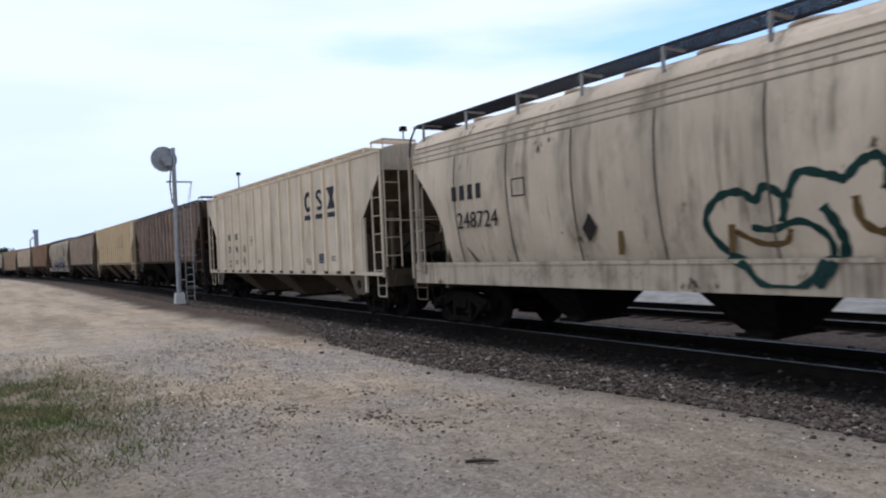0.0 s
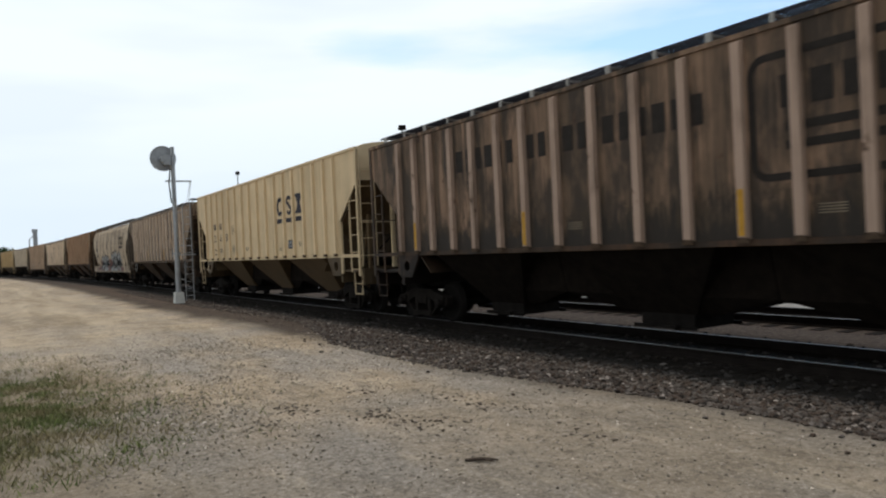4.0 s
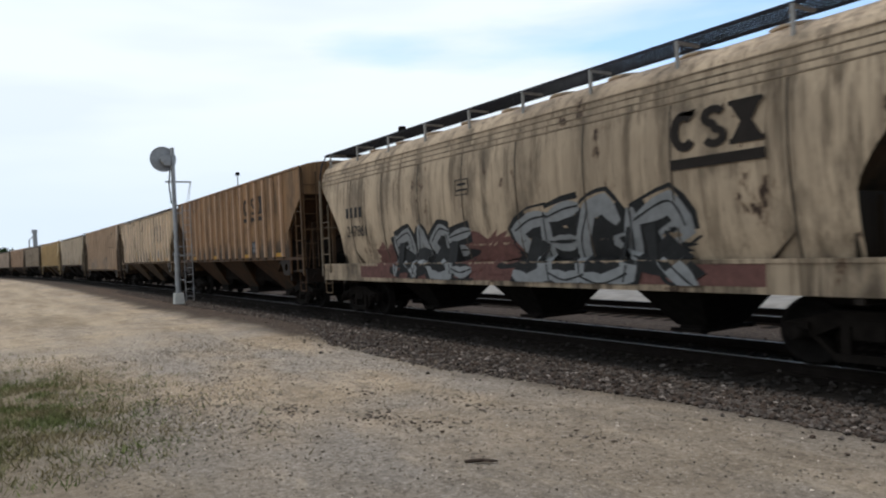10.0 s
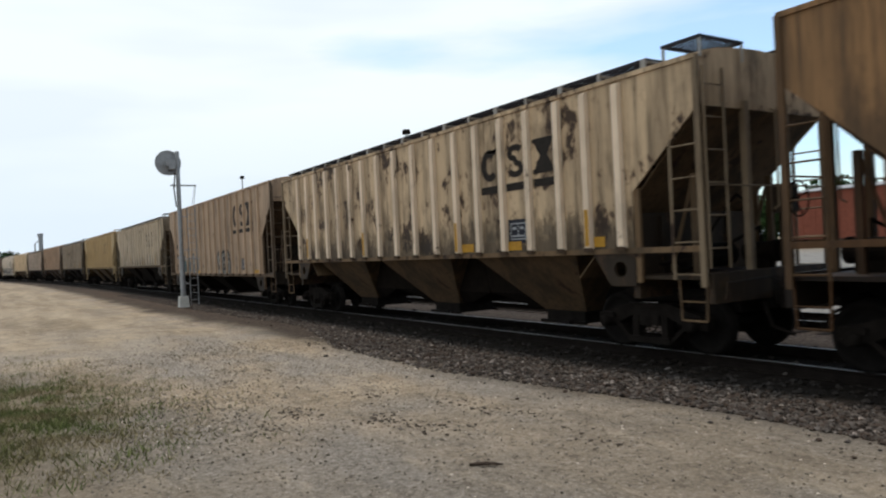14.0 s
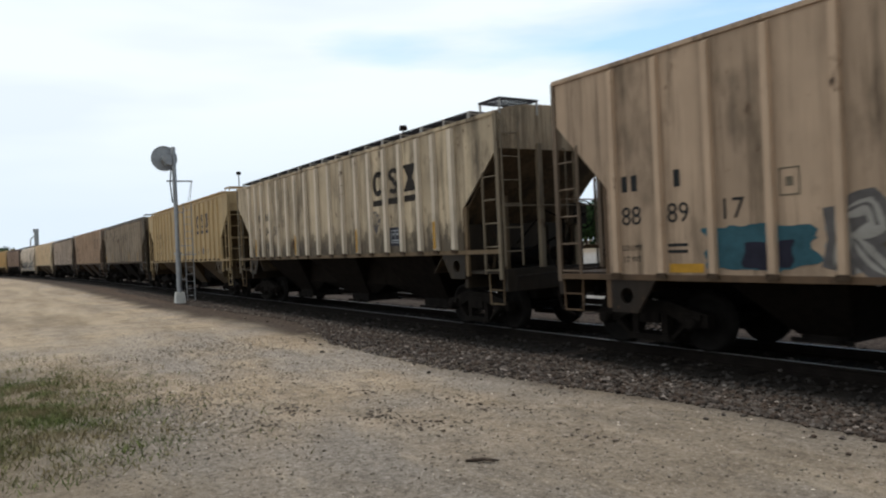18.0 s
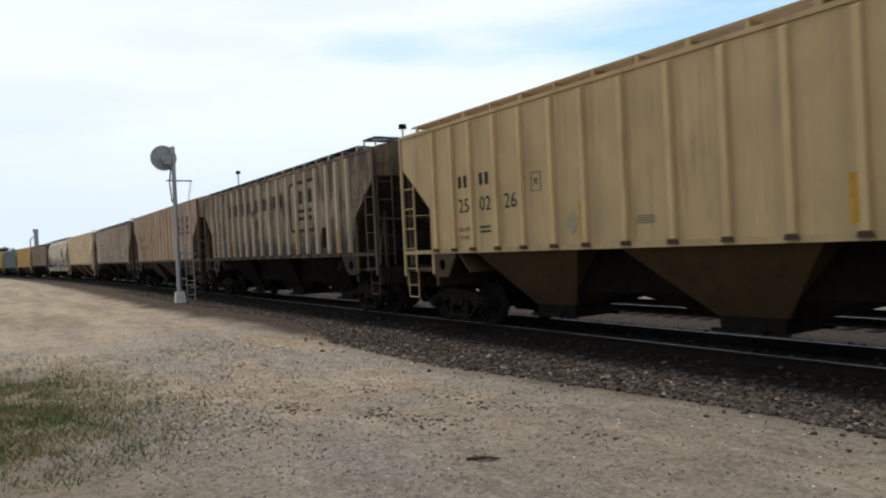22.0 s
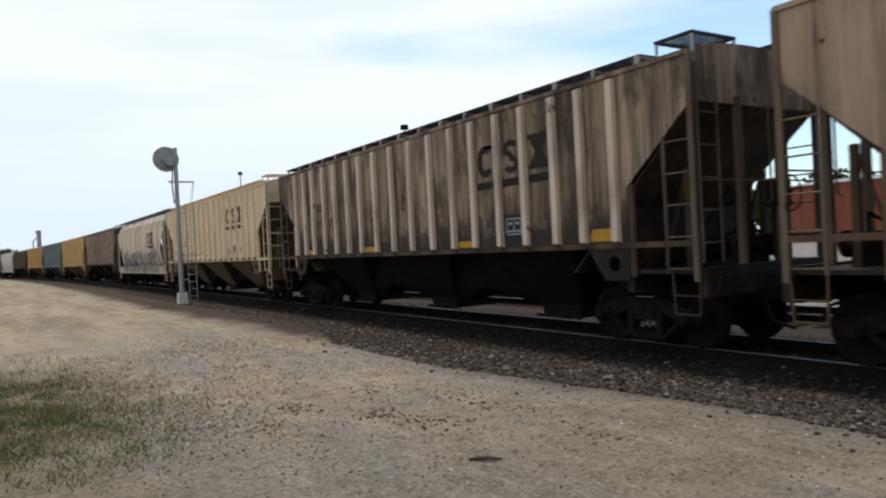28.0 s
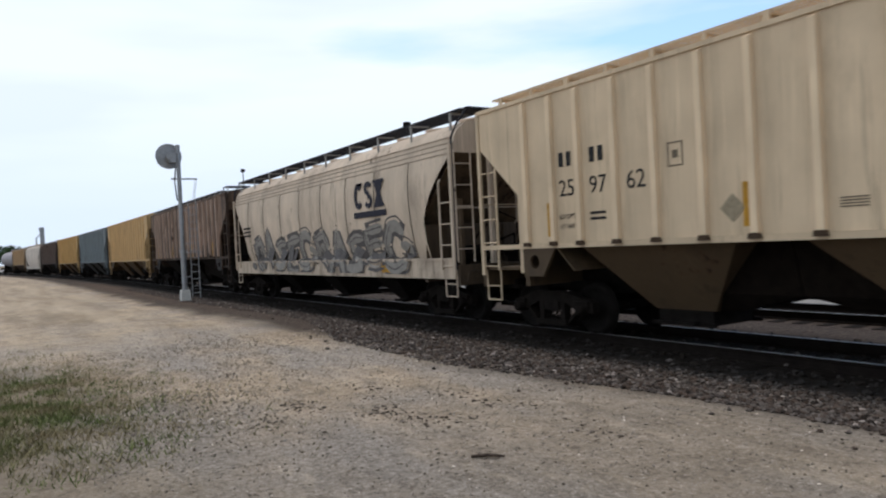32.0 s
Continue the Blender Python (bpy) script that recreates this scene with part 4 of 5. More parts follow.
def rounded_car(k, half, total, mats, keyed):
    """Smooth-sided centre-flow covered hopper with a deep side sill."""
    car = root("hopper_car", CARS[k]["label"], "freight car", "cars of the train")
    zc, zd, inset = 3.58, 2.0, 1.3
    def reach(z):
        if z >= zc:
            return half
        if z <= zd:
            return half - inset
        return half - inset * (1 - (1 - (zc - z) / (zc - zd)) ** 1.5)
    def shell():
        pr = flow_profile()
        fine = []
        for (y0, z0), (y1, z1) in zip(pr, pr[1:]):
            n = 4 if z1 - z0 > 0.3 else 1
            fine += [(y0 + (y1 - y0) * i / n, z0 + (z1 - z0) * i / n) for i in range(n)]
        fine.append(pr[-1])
        ring = [(-y, z) for y, z in fine] + [(y, z) for y, z in fine[-2::-1]]
        k2, sh, nx = len(ring), Shape(), 13
        for i in range(nx):
            t = -1 + 2 * i / (nx - 1)
            for y, z in ring:
                sh.v.append((t * reach(z), y, z))
        for i in range(nx - 1):
            for j in range(k2 - 1):
                sh.f.append((i * k2 + j, i * k2 + j + 1, (i + 1) * k2 + j + 1, (i + 1) * k2 + j))
        return sh
    part("body_shell", cached(("shell", half), shell, True), mats["body"], car)
    for s in (-1, 1):
        part("side_sill", cached(("deep_sill", half), lambda: Shape().box(-half + 0.05, half - 0.05, -0.03, 0.03, 0.79, 1.22).box(-half + 0.05, half - 0.05, -0.05, 0.0, 1.20, 1.26)), mats["sill"], car, at=pose(0, s * 1.5, 0))
        for i in range(8):   # welded body seams
            x = -6.4 + 1.83 * i
            def seam():
                sh = Shape()
                pr = [p for p in flow_profile() if p[1] < 3.6]
                for (y0, z0), (y1, z1) in zip(pr, pr[1:]):
                    sh.solid([(-0.017, -y0 - 0.007, z0), (0.017, -y0 - 0.007, z0), (0.012, -y0 + 0.01, z0), (-0.012, -y0 + 0.01, z0)], [(-0.017, -y1 - 0.007, z1), (0.017, -y1 - 0.007, z1), (0.012, -y1 + 0.01, z1), (-0.012, -y1 + 0.01, z1)])
                return sh
            part("body_seam", cached("seam", seam), mats["seam"], car, at=pose(x, 0, 0, 0, 0, 0 if s < 0 else 180))
        for z in (3.575, 3.69, 3.81, 3.93):
            part("side_bead", cached(("side_bead", half, z), lambda: Shape().box(-half + 0.1, half - 0.1, -0.012, 0.012, -0.012, 0.012)), mats["bead"], car, at=pose(0, s * (flow_side(z) + 0.006), z))
        part("running_board", cached(("board_r", half), lambda: board_mesh(half + 0.1, -0.36, 0.36, 0)), mats["board"], car, at=pose(0, s * 0.92, 4.51))
        for i in range(10):
            x = -half + 0.3 + (2 * half - 0.6) * i / 9
            part("board_bracket", cached("bracket_r", lambda: Shape().box(-0.025, 0.025, -0.02, 0.02, -0.12, 0.34).box(-0.025, 0.025, -0.02, 0.5, 0.30, 0.34)), mats["post"], car, at=pose(x, s * 1.3, 4.17, 0, 0, 0 if s < 0 else 180))
    for i in range(10):
        x = -half + 1.2 + (2 * half - 2.4) * i / 9
        part("roof_hatch", cached("round_hatch", lambda: Shape().rod((0, 0, 4.38), (0, 0, 4.52), 0.36, 16).rod((0, 0, 4.52), (0, 0, 4.56), 0.40, 16)), mats["body"], car, at=pose(x, 0, 0))
    for e in (-1, 1):
        turn = pose(0, 0, 0) if e > 0 else pose(0, 0, 0, 0, 0, 180)
        part("roof_walk_end", cached("walk_end_r", lambda: Shape().box(-0.35, 0.3, -1.23, 1.23, 4.51, 4.55).path([(0.25, -1.2, 4.53), (0.12, -1.42, 4.2), (0.02, -1.52, 3.9), (0.02, -1.53, 1.0)], 0.025).path([(0.25, 1.2, 4.53), (0.12, 1.42, 4.2), (0.02, 1.52, 3.9), (0.02, 1.53, 1.0)], 0.025)), mats["board"], car, at=turn @ pose(half, 0, 0))
    high = [(flow_side(zc), zc)] + [p for p in flow_profile() if p[1] > zc]
    ends(car, half, zc, 3.75, 0.5, mats, 1.45, [(y, z) for y, z in high] + [(-y, z) for y, z in high[-2::-1]])
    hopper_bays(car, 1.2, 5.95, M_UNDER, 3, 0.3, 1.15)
    side_ladders(car, half, mats, 2.95, 3.75)
    underframe(car, half, total, mats, keyed, 0.0)
    return car


def tank_car(k, half, total, mats, keyed):
    car = root("tank_car", CARS[k]["label"], "tank car", "cars of the train")
    def barrel():
        sh = Shape()
        n, prof = 24, [(-half, 0.05), (-half + 0.05, 0.7), (-half + 0.3, 1.2), (-half + 0.7, 1.45), (-half + 1.1, 1.5), (half - 1.1, 1.5), (half - 0.7, 1.45), (half - 0.3, 1.2), (half - 0.05, 0.7), (half, 0.05)]
        for x, r in prof:
            sh.v += [(x, r * math.cos(6.2832 * i / n), 2.75 + r * math.sin(6.2832 * i / n)) for i in range(n)]
        for j in range(len(prof) - 1):
            sh.f += [(j * n + i, j * n + (i + 1) % n, (j + 1) * n + (i + 1) % n, (j + 1) * n + i) for i in range(n)]
        return sh
    part("tank", cached(("barrel", half), barrel, True), mats["body"], car)
    part("dome", cached("dome", lambda: Shape().rod((0, 0, 4.2), (0, 0, 4.7), 0.5, 18)), mats["body"], car)
    for e in (-1, 1):
        part("saddle", cached("saddle", lambda: Shape().box(-0.6, 0.6, -1.1, 1.1, 0.95, 1.7)), M_UNDER, car, at=pose(e * 5.6, 0, 0))
    underframe(car, half, total, mats, keyed)
    return car

# ---- the train ----
CARS = [
    dict(kind="flow", base=(0.60, 0.505, 0.37), rust=0.10, grime=0.2, label="beige smooth-sided hopper car with green graffiti"),
    dict(kind="low", base=(0.67, 0.575, 0.42), rust=0.0, grime=0.12, bold=False, boards=True, e=(3.47, 0.9, 3.2), n=(-5.25, 0.98, 1.9), half=8.4, shift=-0.2, rib_list=(-6.94, -5.8, -4.74, -3.76, -2.8, -1.87, -0.95, 0.0, 0.95, 1.9, 2.94, 3.86, 4.8, 5.7, 6.62), label="clean cream ribbed covered hopper car"),
    dict(kind="rib", base=(0.29, 0.183, 0.115), rust=0.2, grime=0.74, pale=1.3, shift=-0.25, wide=True, half=8.55, label="sooty brown ribbed hopper car with a rounded emblem"),
    dict(kind="rib", base=(0.58, 0.455, 0.275), rust=0.0, grime=0.05, bold=False, boards=False, e=(2.48, 0.88, 3.2), n=(-5.78, 0.9, 2.38), half=8.55, rib_list=(-7.08, -6.195, -5.31, -4.425, -3.54, -2.63, -1.72, -0.8, 0.15, 1.1, 2.04, 2.92, 3.8, 4.68, 5.56, 6.35, 7.08), label="clean yellow-cream ribbed covered hopper car"),
    dict(kind="rib", base=(0.33, 0.24, 0.155), rust=0.42, grime=0.5, ghost=True, e=(3.2, 0.8, 3.3), n=(-6.12, 0.8, 2.42), pale=1.7, hop=0.2, shift=-0.25, wide=True, half=8.55, label="rust-blotched brown ribbed hopper car"),
    dict(kind="flow", base=(0.49, 0.39, 0.265), rust=0.12, grime=0.42, half=8.5, shift=-0.05, label="tan smooth-sided hopper car with silver graffiti"),
    dict(kind="rib", base=(0.3, 0.168, 0.072), rust=0.1, grime=0.45, boards=False, ribs=16, spread=13.47, ghost=True, e=(2.72, 0.898, 3.45), pale=1.5, hop=0.24, shift=-0.355, half=8.48, flat=True, strips=(1, 5, 10, 14), label="orange-brown ribbed covered hopper car"),
    dict(kind="rib", base=(0.60, 0.455, 0.285), rust=0.52, grime=0.4, e=(3.21, 0.82, 3.25), pale=1.3, hop=0.17, shift=-0.25, wide=True, half=8.55, label="dirty cream ribbed hopper car with rust patches"),
    dict(kind="low", base=(0.42, 0.31, 0.21), rust=0.05, grime=0.32, bold=False, boards=False, ribs=17, e=(4.2, 0.9, 3.4), n=(-6.9, 0.9, 1.95), shift=-0.17, half=8.6, spread=14.4, flat=True, label="tan ribbed hopper car with blue graffiti"),
    dict(kind="rib", base=(0.56, 0.46, 0.31), rust=0.1, grime=0.42, e=(3.25, 0.81, 3.28), n=(-6.1, 0.8, 2.42), pale=1.1, shift=-0.34, wide=True, half=8.63, label="beige ribbed covered hopper car with yellow strips"),
    dict(kind="rib", base=(0.43, 0.32, 0.165), rust=0.0, grime=0.1, bold=False, e=(3.49, 0.81, 3.28), n=(-6.21, 0.81, 2.41), wide=True, half=8.55, shift=-0.22, label="mustard-tan ribbed covered hopper car"),
    dict(kind="rib", base=(0.33, 0.255, 0.165), rust=0.15, grime=0.6, n=(-6.9, 0.8, 2.42), pale=1.3, wide=True, half=8.55, shift=-0.18, strips=(0, 4, 12, 16), label="grimy grey-brown ribbed hopper car with faded wording"),
    dict(kind="rib", base=(0.42, 0.305, 0.21), rust=0.05, grime=0.3, bold=False, boards=False, ribs=17, spread=14.16, e=(4.74, 0.88, 3.35), n=(-6.0, 0.91, 2.4), half=8.51, shift=-0.1, label="dusty pinkish-tan ribbed covered hopper car"),
    dict(kind="rib", base=(0.385, 0.295, 0.21), rust=0.25, grime=0.64, e=(3.63, 0.81, 3.25), n=(-6.1, 0.8, 2.42), pale=1.6, wide=True, half=8.55, flat=True, label="dark soot-streaked ribbed hopper car"),
    dict(kind="rib", base=(0.65, 0.525, 0.35), rust=0.0, grime=0.06, bold=False, e=(3.35, 0.82, 3.28), n=(-6.06, 0.82, 2.46), wide=True, half=8.55, shift=-0.1, label="clean cream ribbed covered hopper car"),
    dict(kind="flow", base=(0.63, 0.53, 0.4), rust=0.05, grime=0.15, label="pale cream smooth-sided hopper car with graffiti"),
    dict(kind="rib", base=(0.25, 0.163, 0.107), rust=0.25, grime=0.62, pale=1.8, wide=True, half=8.55, label="dark brown ribbed hopper car"),
    dict(kind="rib", base=(0.53, 0.364, 0.165), rust=0.0, grime=0.08, bold=False, boards=False, label="yellow covered hopper car"),
    dict(kind="rib", base=(0.17, 0.207, 0.218), rust=0.0, grime=0.10, bold=False, boards=False, label="blue-grey covered hopper car"),
    dict(kind="rib", base=(0.488, 0.325, 0.126), rust=0.0, grime=0.12, bold=False, boards=False, label="ochre yellow covered hopper car"),
    dict(kind="rib", base=(0.106, 0.069, 0.0485), rust=0.2, grime=0.55, label="dark brown covered hopper car"),
    dict(kind="flow", base=(0.6, 0.55, 0.47), rust=0.0, grime=0.10, label="white smooth-sided hopper car"),
    dict(kind="rib", base=(0.424, 0.305, 0.175), rust=0.0, grime=0.25, bold=False, label="tan covered hopper car"),
    dict(kind="tank", base=(0.339, 0.335, 0.349), rust=0.0, grime=0.2, label="grey tank car at the train's tail"),
]
GAPS = [138.0, 120.4, 102.0, 83.7, 65.5, 47.0, 29.1, 10.55, -7.7, -26.5, -45.24, -64.0, -82.5, -101.0, -119.5, -138.0, -155.6]
while len(GAPS) < len(CARS) + 1:
    GAPS.append(GAPS[-1] - 18.4)
TRAIN = []
M_BLUE_PATCH = plain("dull_blue_paint", (0.035, 0.075, 0.10), 0.7, 0.0, 0.3)


def palette(k, c, half):
    b, g, r = (min(1, c["base"][0] * 1.04), c["base"][1], c["base"][2]), c["grime"], c["rust"]
    spots = [-6.4, -4.57] if c["kind"] in ("flow", "tank") else rib_spots(k, half)
    w, first = (spots[-1] - spots[0]) / (len(spots) - 1), spots[0]
    tint = lambda q: tuple(min(1, x * q) for x in b)
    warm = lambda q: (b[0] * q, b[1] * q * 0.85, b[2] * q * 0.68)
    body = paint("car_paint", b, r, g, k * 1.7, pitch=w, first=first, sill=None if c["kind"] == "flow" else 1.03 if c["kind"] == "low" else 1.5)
    pale = c.get("pale", 1.12 if not c.get("bold", True) else 1.3)
    rib = paint("rib_paint", tuple(0.7 * x * pale + 0.3 * y * pale for x, y in zip(b, (sum(b) / 3,) * 3)) if c.get("bold", True) else tint(1.1), r * 0.45, g * 0.4, k * 2.3, own=True)
    trim = paint("trim_paint", tint(0.85 if g < 0.2 else 0.55 if g < 0.28 else 0.32), r * 0.5, g * 0.9, k + 0.5, own=True)
    # slope-sheet and end paints: body colour darkened for the recess's shade, plus dirt
    shade = paint("dirty_shaded_paint", warm(0.19 if g < 0.2 else 0.2), 0.25, min(0.9, 0.35 + g * 0.6), k + 0.9)
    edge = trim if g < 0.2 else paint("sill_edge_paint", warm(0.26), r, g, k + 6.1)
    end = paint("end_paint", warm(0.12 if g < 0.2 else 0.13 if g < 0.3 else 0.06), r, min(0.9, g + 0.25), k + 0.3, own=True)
    # hopper bays: body colour cut to a fraction, holding the shade below the body
    hopper = M_SOOT_SHADE if g > 0.3 and "hop" not in c else paint("shaded_hopper_paint", warm(c.get("hop", 0.16 if g < 0.2 else 0.13)), 0.1, min(0.6, 0.15 + g), k + 0.7)
    sill = paint("sill_paint", tint(0.8), r, min(0.6, g + 0.15), k + 4.4)
    seam = paint("seam_paint", tint(0.16), 0.3, 0.5, k + 2.2)
    bead = paint("bead_paint", tint(0.5), 0.0, g, k + 3.2)
    return dict(body=body, rib=rib, trim=trim, end=end, shade=shade, hopper=hopper, board=M_GRATE if g > 0.12 else trim, sill=sill, seam=seam, bead=bead, edge=edge, post=paint("post_paint", tint(0.9) if g < 0.15 else (0.30, 0.29, 0.27), 0.0, 0.2, k + 7.7, own=True))


for k, c in enumerate(CARS):
    total = (GAPS[k] - GAPS[k + 1]) / 2
    half = c.get("half", round(total - 0.75, 2))
    mats = palette(k, c, half)
    keyed = k <= 16
    if c["kind"] == "flow":
        car = rounded_car(k, c.get("half", 8.3), total, mats, keyed)
    elif c["kind"] == "tank":
        car = tank_car(k, half, total, mats, keyed)
    elif c["kind"] == "low":
        car = ribbed_car(k, half, total, 1.03, 4.12 if k == 1 else 4.34, 3.66, 2.42, 1.2, mats, keyed, c.get("boards", True), c.get("bold", True))
    else:
        car = ribbed_car(k, half, total, 1.50, 4.17 if c.get("boards", True) else 4.34, 3.50, 2.37, 1.3, mats, keyed, c.get("boards", True), c.get("bold", True))
    TRAIN.append((car, (GAPS[k] + GAPS[k + 1]) / 2 + c.get("shift", 0.0), half, mats))

DECAL = -1.562

NUMBERS = {1: ("24", "96", "16"), 3: ("25", "61", "50"), 4: ("26", "05", "16"), 8: ("88", "89", "17"), 9: ("25", "04", "56"), 10: ("25", "02", "26"), 11: ("25", "04", "32"), 12: ("24", "93", "26"), 13: ("25", "92", "47"), 14: ("25", "97", "62")}


def panels(k, half, x, pitch, n):
    """Centres of n panels between ribs from the one nearest to x, or n places at a free pitch."""
    if not CARS[k].get("wide"):
        return [x + pitch * i for i in range(n)]
    spots = rib_spots(k, half)
    mids = [(a + b) / 2 for a, b in zip(spots, spots[1:])]
    i = min(range(len(mids)), key=lambda j: abs(mids[j] - x))
    return mids[i:i + n]


def centred(car, text, x, z, size, mat):
    m = lettering(text, size)
    w = max(v.co.x for v in m.vertices)
    words(car, text, x - w / 2, z - size / 2, DECAL, size, mat)


mats_faint = plain("worn_placard", (0.30, 0.25, 0.17), 0.8, 0.0, 0.3, 14.0)


def side_marks(k, car, half):
    c = CARS[k]
    bold = c.get("bold", True)
    ink = M_GHOST if c.get("ghost") or c["grime"] > 0.3 else M_INK
    black = M_GHOST if c.get("ghost") else M_BLACK
    low = 1.03 if c["kind"] == "low" else 1.5
    if "e" in c:
        x, pitch, z = c["e"]
        at = panels(k, half, x, pitch, 3)
        x, pitch = at[0], at[1] - at[0]
        emblem(car, at, z, DECAL, 0.92 if k == 8 else 0.64, 0.72 if k == 8 else 0.52, ink)
        px, pz = x + pitch, low + 0.4
        q = 0.62 if c["grime"] < 0.31 else 1.0
        strip(car, px, pz, DECAL, 0.6 * q, 0.46 * q, M_PLATE, "label_plate")
        for dx, dz, w, h in ((0, 0.15, 0.46, 0.022), (0, -0.15, 0.46, 0.022), (-0.22, 0, 0.022, 0.3), (0.22, 0, 0.022, 0.3), (0, 0.03, 0.018, 0.22), (0, -0.09, 0.4, 0.03), (-0.11, 0.06, 0.1, 0.05), (0.11, 0.06, 0.1, 0.05)):
            strip(car, px + dx * q, pz + dz * q, DECAL - 0.004, w * q, h * q, M_GALV, "label_line")
        bars(car, x + 2 * pitch - 0.15, low + 0.45, DECAL, 0.28, 0.02, 4, M_FAINT)
        bars(car, x - 0.2, low + 0.3, DECAL, 0.26, 0.018, 3, M_FAINT)
    if "n" in c:
        x, pitch, z = c["n"]
        at = panels(k, half, x, pitch, 4)
        x, pitch = at[0], at[1] - at[0]
        for q, pair in zip(at, NUMBERS[k]):
            centred(car, pair, q, z, 0.29, black)
        for i, q in enumerate(at[:2]):   # owner's marks
            for dx in (-0.17, 0.03) if not (k == 8 and i) else (-0.05,):
                bars(car, q + dx, z + 0.5, DECAL, 0.115, 0.25, 1, black)
        centred(car, "LD LMT", x, z - 0.5, 0.085, black)
        centred(car, "LT WT", x, z - 0.68, 0.085, black)
        bars(car, x + pitch - 0.2, z - 0.48, DECAL, 0.36, 0.045, 2, black)
        bx = at[3] - 0.05
        for dx, dz, w, h in ((0, 0.17, 0.28, 0.02), (0, -0.17, 0.28, 0.02), (-0.13, 0, 0.02, 0.32), (0.13, 0, 0.02, 0.32), (0, 0, 0.1, 0.12)):
            strip(car, bx + dx, z + 0.28 + dz, DECAL, w, h, M_FAINT, "stencil_box")
    spots = rib_spots(k, half)
    count = len(spots)
    for i in c.get("strips", (1, count // 2 - 3, count // 2 + 2, count - 2)):
        if c.get("flat"):
            strip(car, spots[i] + 0.42, low + 0.1, DECAL, 0.6, 0.13, M_AMBER)
        elif bold:
            strip(car, spots[i], low + 0.36, -1.647, 0.09, 0.62, M_AMBER)
        else:
            strip(car, spots[i] - 0.14, low + 0.42, DECAL, 0.1, 0.6, M_AMBER)
    for i in (count // 2 - 2, count // 2 + 3):
        bars(car, spots[i] + 0.22, low + 0.4, DECAL, 0.34, 0.017, 4, M_FAINT)
    # small diamond placard holder
    part("placard", cached("placard", lambda: Shape().slab([(-0.2, 0), (0, -0.2), (0.2, 0), (0, 0.2)], -0.003, 0.003)), M_STAIN if c["grime"] > 0.25 else mats_faint, car, at=pose(spots[count // 2 - 4] + 0.45, DECAL, low + 0.38))


def faded_wording(car):
    """A faded line of heavy lettering as blocks, and a rounded outline beside it."""
    x = -4.6
    for run_of in (6, 5, 6):
        for i in range(run_of):
            strip(car, x + 0.15, 3.36, DECAL, 0.2 if i % 3 else 0.25, 0.44, M_GHOST, "letter_block")
            x += 0.345
        x += 0.26
    cx, cz, w, h, r, t = 3.6, 3.05, 1.2, 0.82, 0.25, 0.1
    ring = []
    for q in range(4):
        for i in range(5):
            a = math.pi / 2 * q + math.pi / 8 * i
            sx, sz = ((1, 1), (-1, 1), (-1, -1), (1, -1))[q]
            ring.append((sx * (w - r), sz * (h - r), math.cos(a), math.sin(a)))
    sh = Shape()
    n = len(ring)
    for y in (-0.002, 0.002):
        sh.v += [(cx + a + c * r, y, cz + b + d * r) for a, b, c, d in ring] + [(cx + a + c * (r - t), y, cz + b + d * (r - t)) for a, b, c, d in ring]
    for i in range(n):
        j = (i + 1) % n
        sh.f += [(i, j, n + j, n + i), (2 * n + i, 3 * n + i, 3 * n + j, 2 * n + j)]
    part("rounded_outline", sh, M_GHOST, car, at=pose(0, DECAL, 0))
    for i in range(4):
        bars(car, cx - 0.75 + 0.4 * i, cz + 0.3, DECAL, 0.28, 0.42, 1, M_GHOST)
    bars(car, cx - 0.7, cz - 0.15, DECAL, 1.4, 0.11, 2, M_GHOST)
    strip(car, 5.2, 2.0, DECAL, 0.4, 0.6, M_UNDER, "label_plate")


for k, (car, xi, half, mats) in enumerate(TRAIN):
    if CARS[k]["kind"] in ("rib", "low") and k < 17:
        side_marks(k, car, half)
    if k in (2, 11):
        faded_wording(car)


strip(TRAIN[11][0], -5.25, 1.98, DECAL, 0.36, 0.32, M_BLUE_PATCH, "painted_patch")
for x in (6.4, 4.2, 2.6):
    strip(TRAIN[7][0], x, 1.62, DECAL - 0.002, 0.44, 0.17, M_AMBER, "reflector_patch")
strip(TRAIN[13][0], 6.7, 1.64, DECAL - 0.002, 0.48, 0.2, M_AMBER, "reflector_patch")


# ---- marks and graffiti on the smooth-sided cars ----
def skin(z):
    """How far out the side of a smooth car stands at height z."""
    return 1.553 if z < 1.27 else flow_side(z)


def flat_skin(z):
    return 1.562


def smooth_line(pts, n=8):
    out = []
    for i in range(len(pts) - 1):
        p0, p1, p2, p3 = pts[max(i - 1, 0)], pts[i], pts[i + 1], pts[min(i + 2, len(pts) - 1)]
        for j in range(n):
            t = j / n
            out.append(tuple(0.5 * (2 * b + (c - a) * t + (2 * a - 5 * b + 4 * c - d) * t * t + (3 * b - a - 3 * c + d) * t ** 3) for a, b, c, d in zip(p0, p1, p2, p3)))
    return out + [pts[-1]]


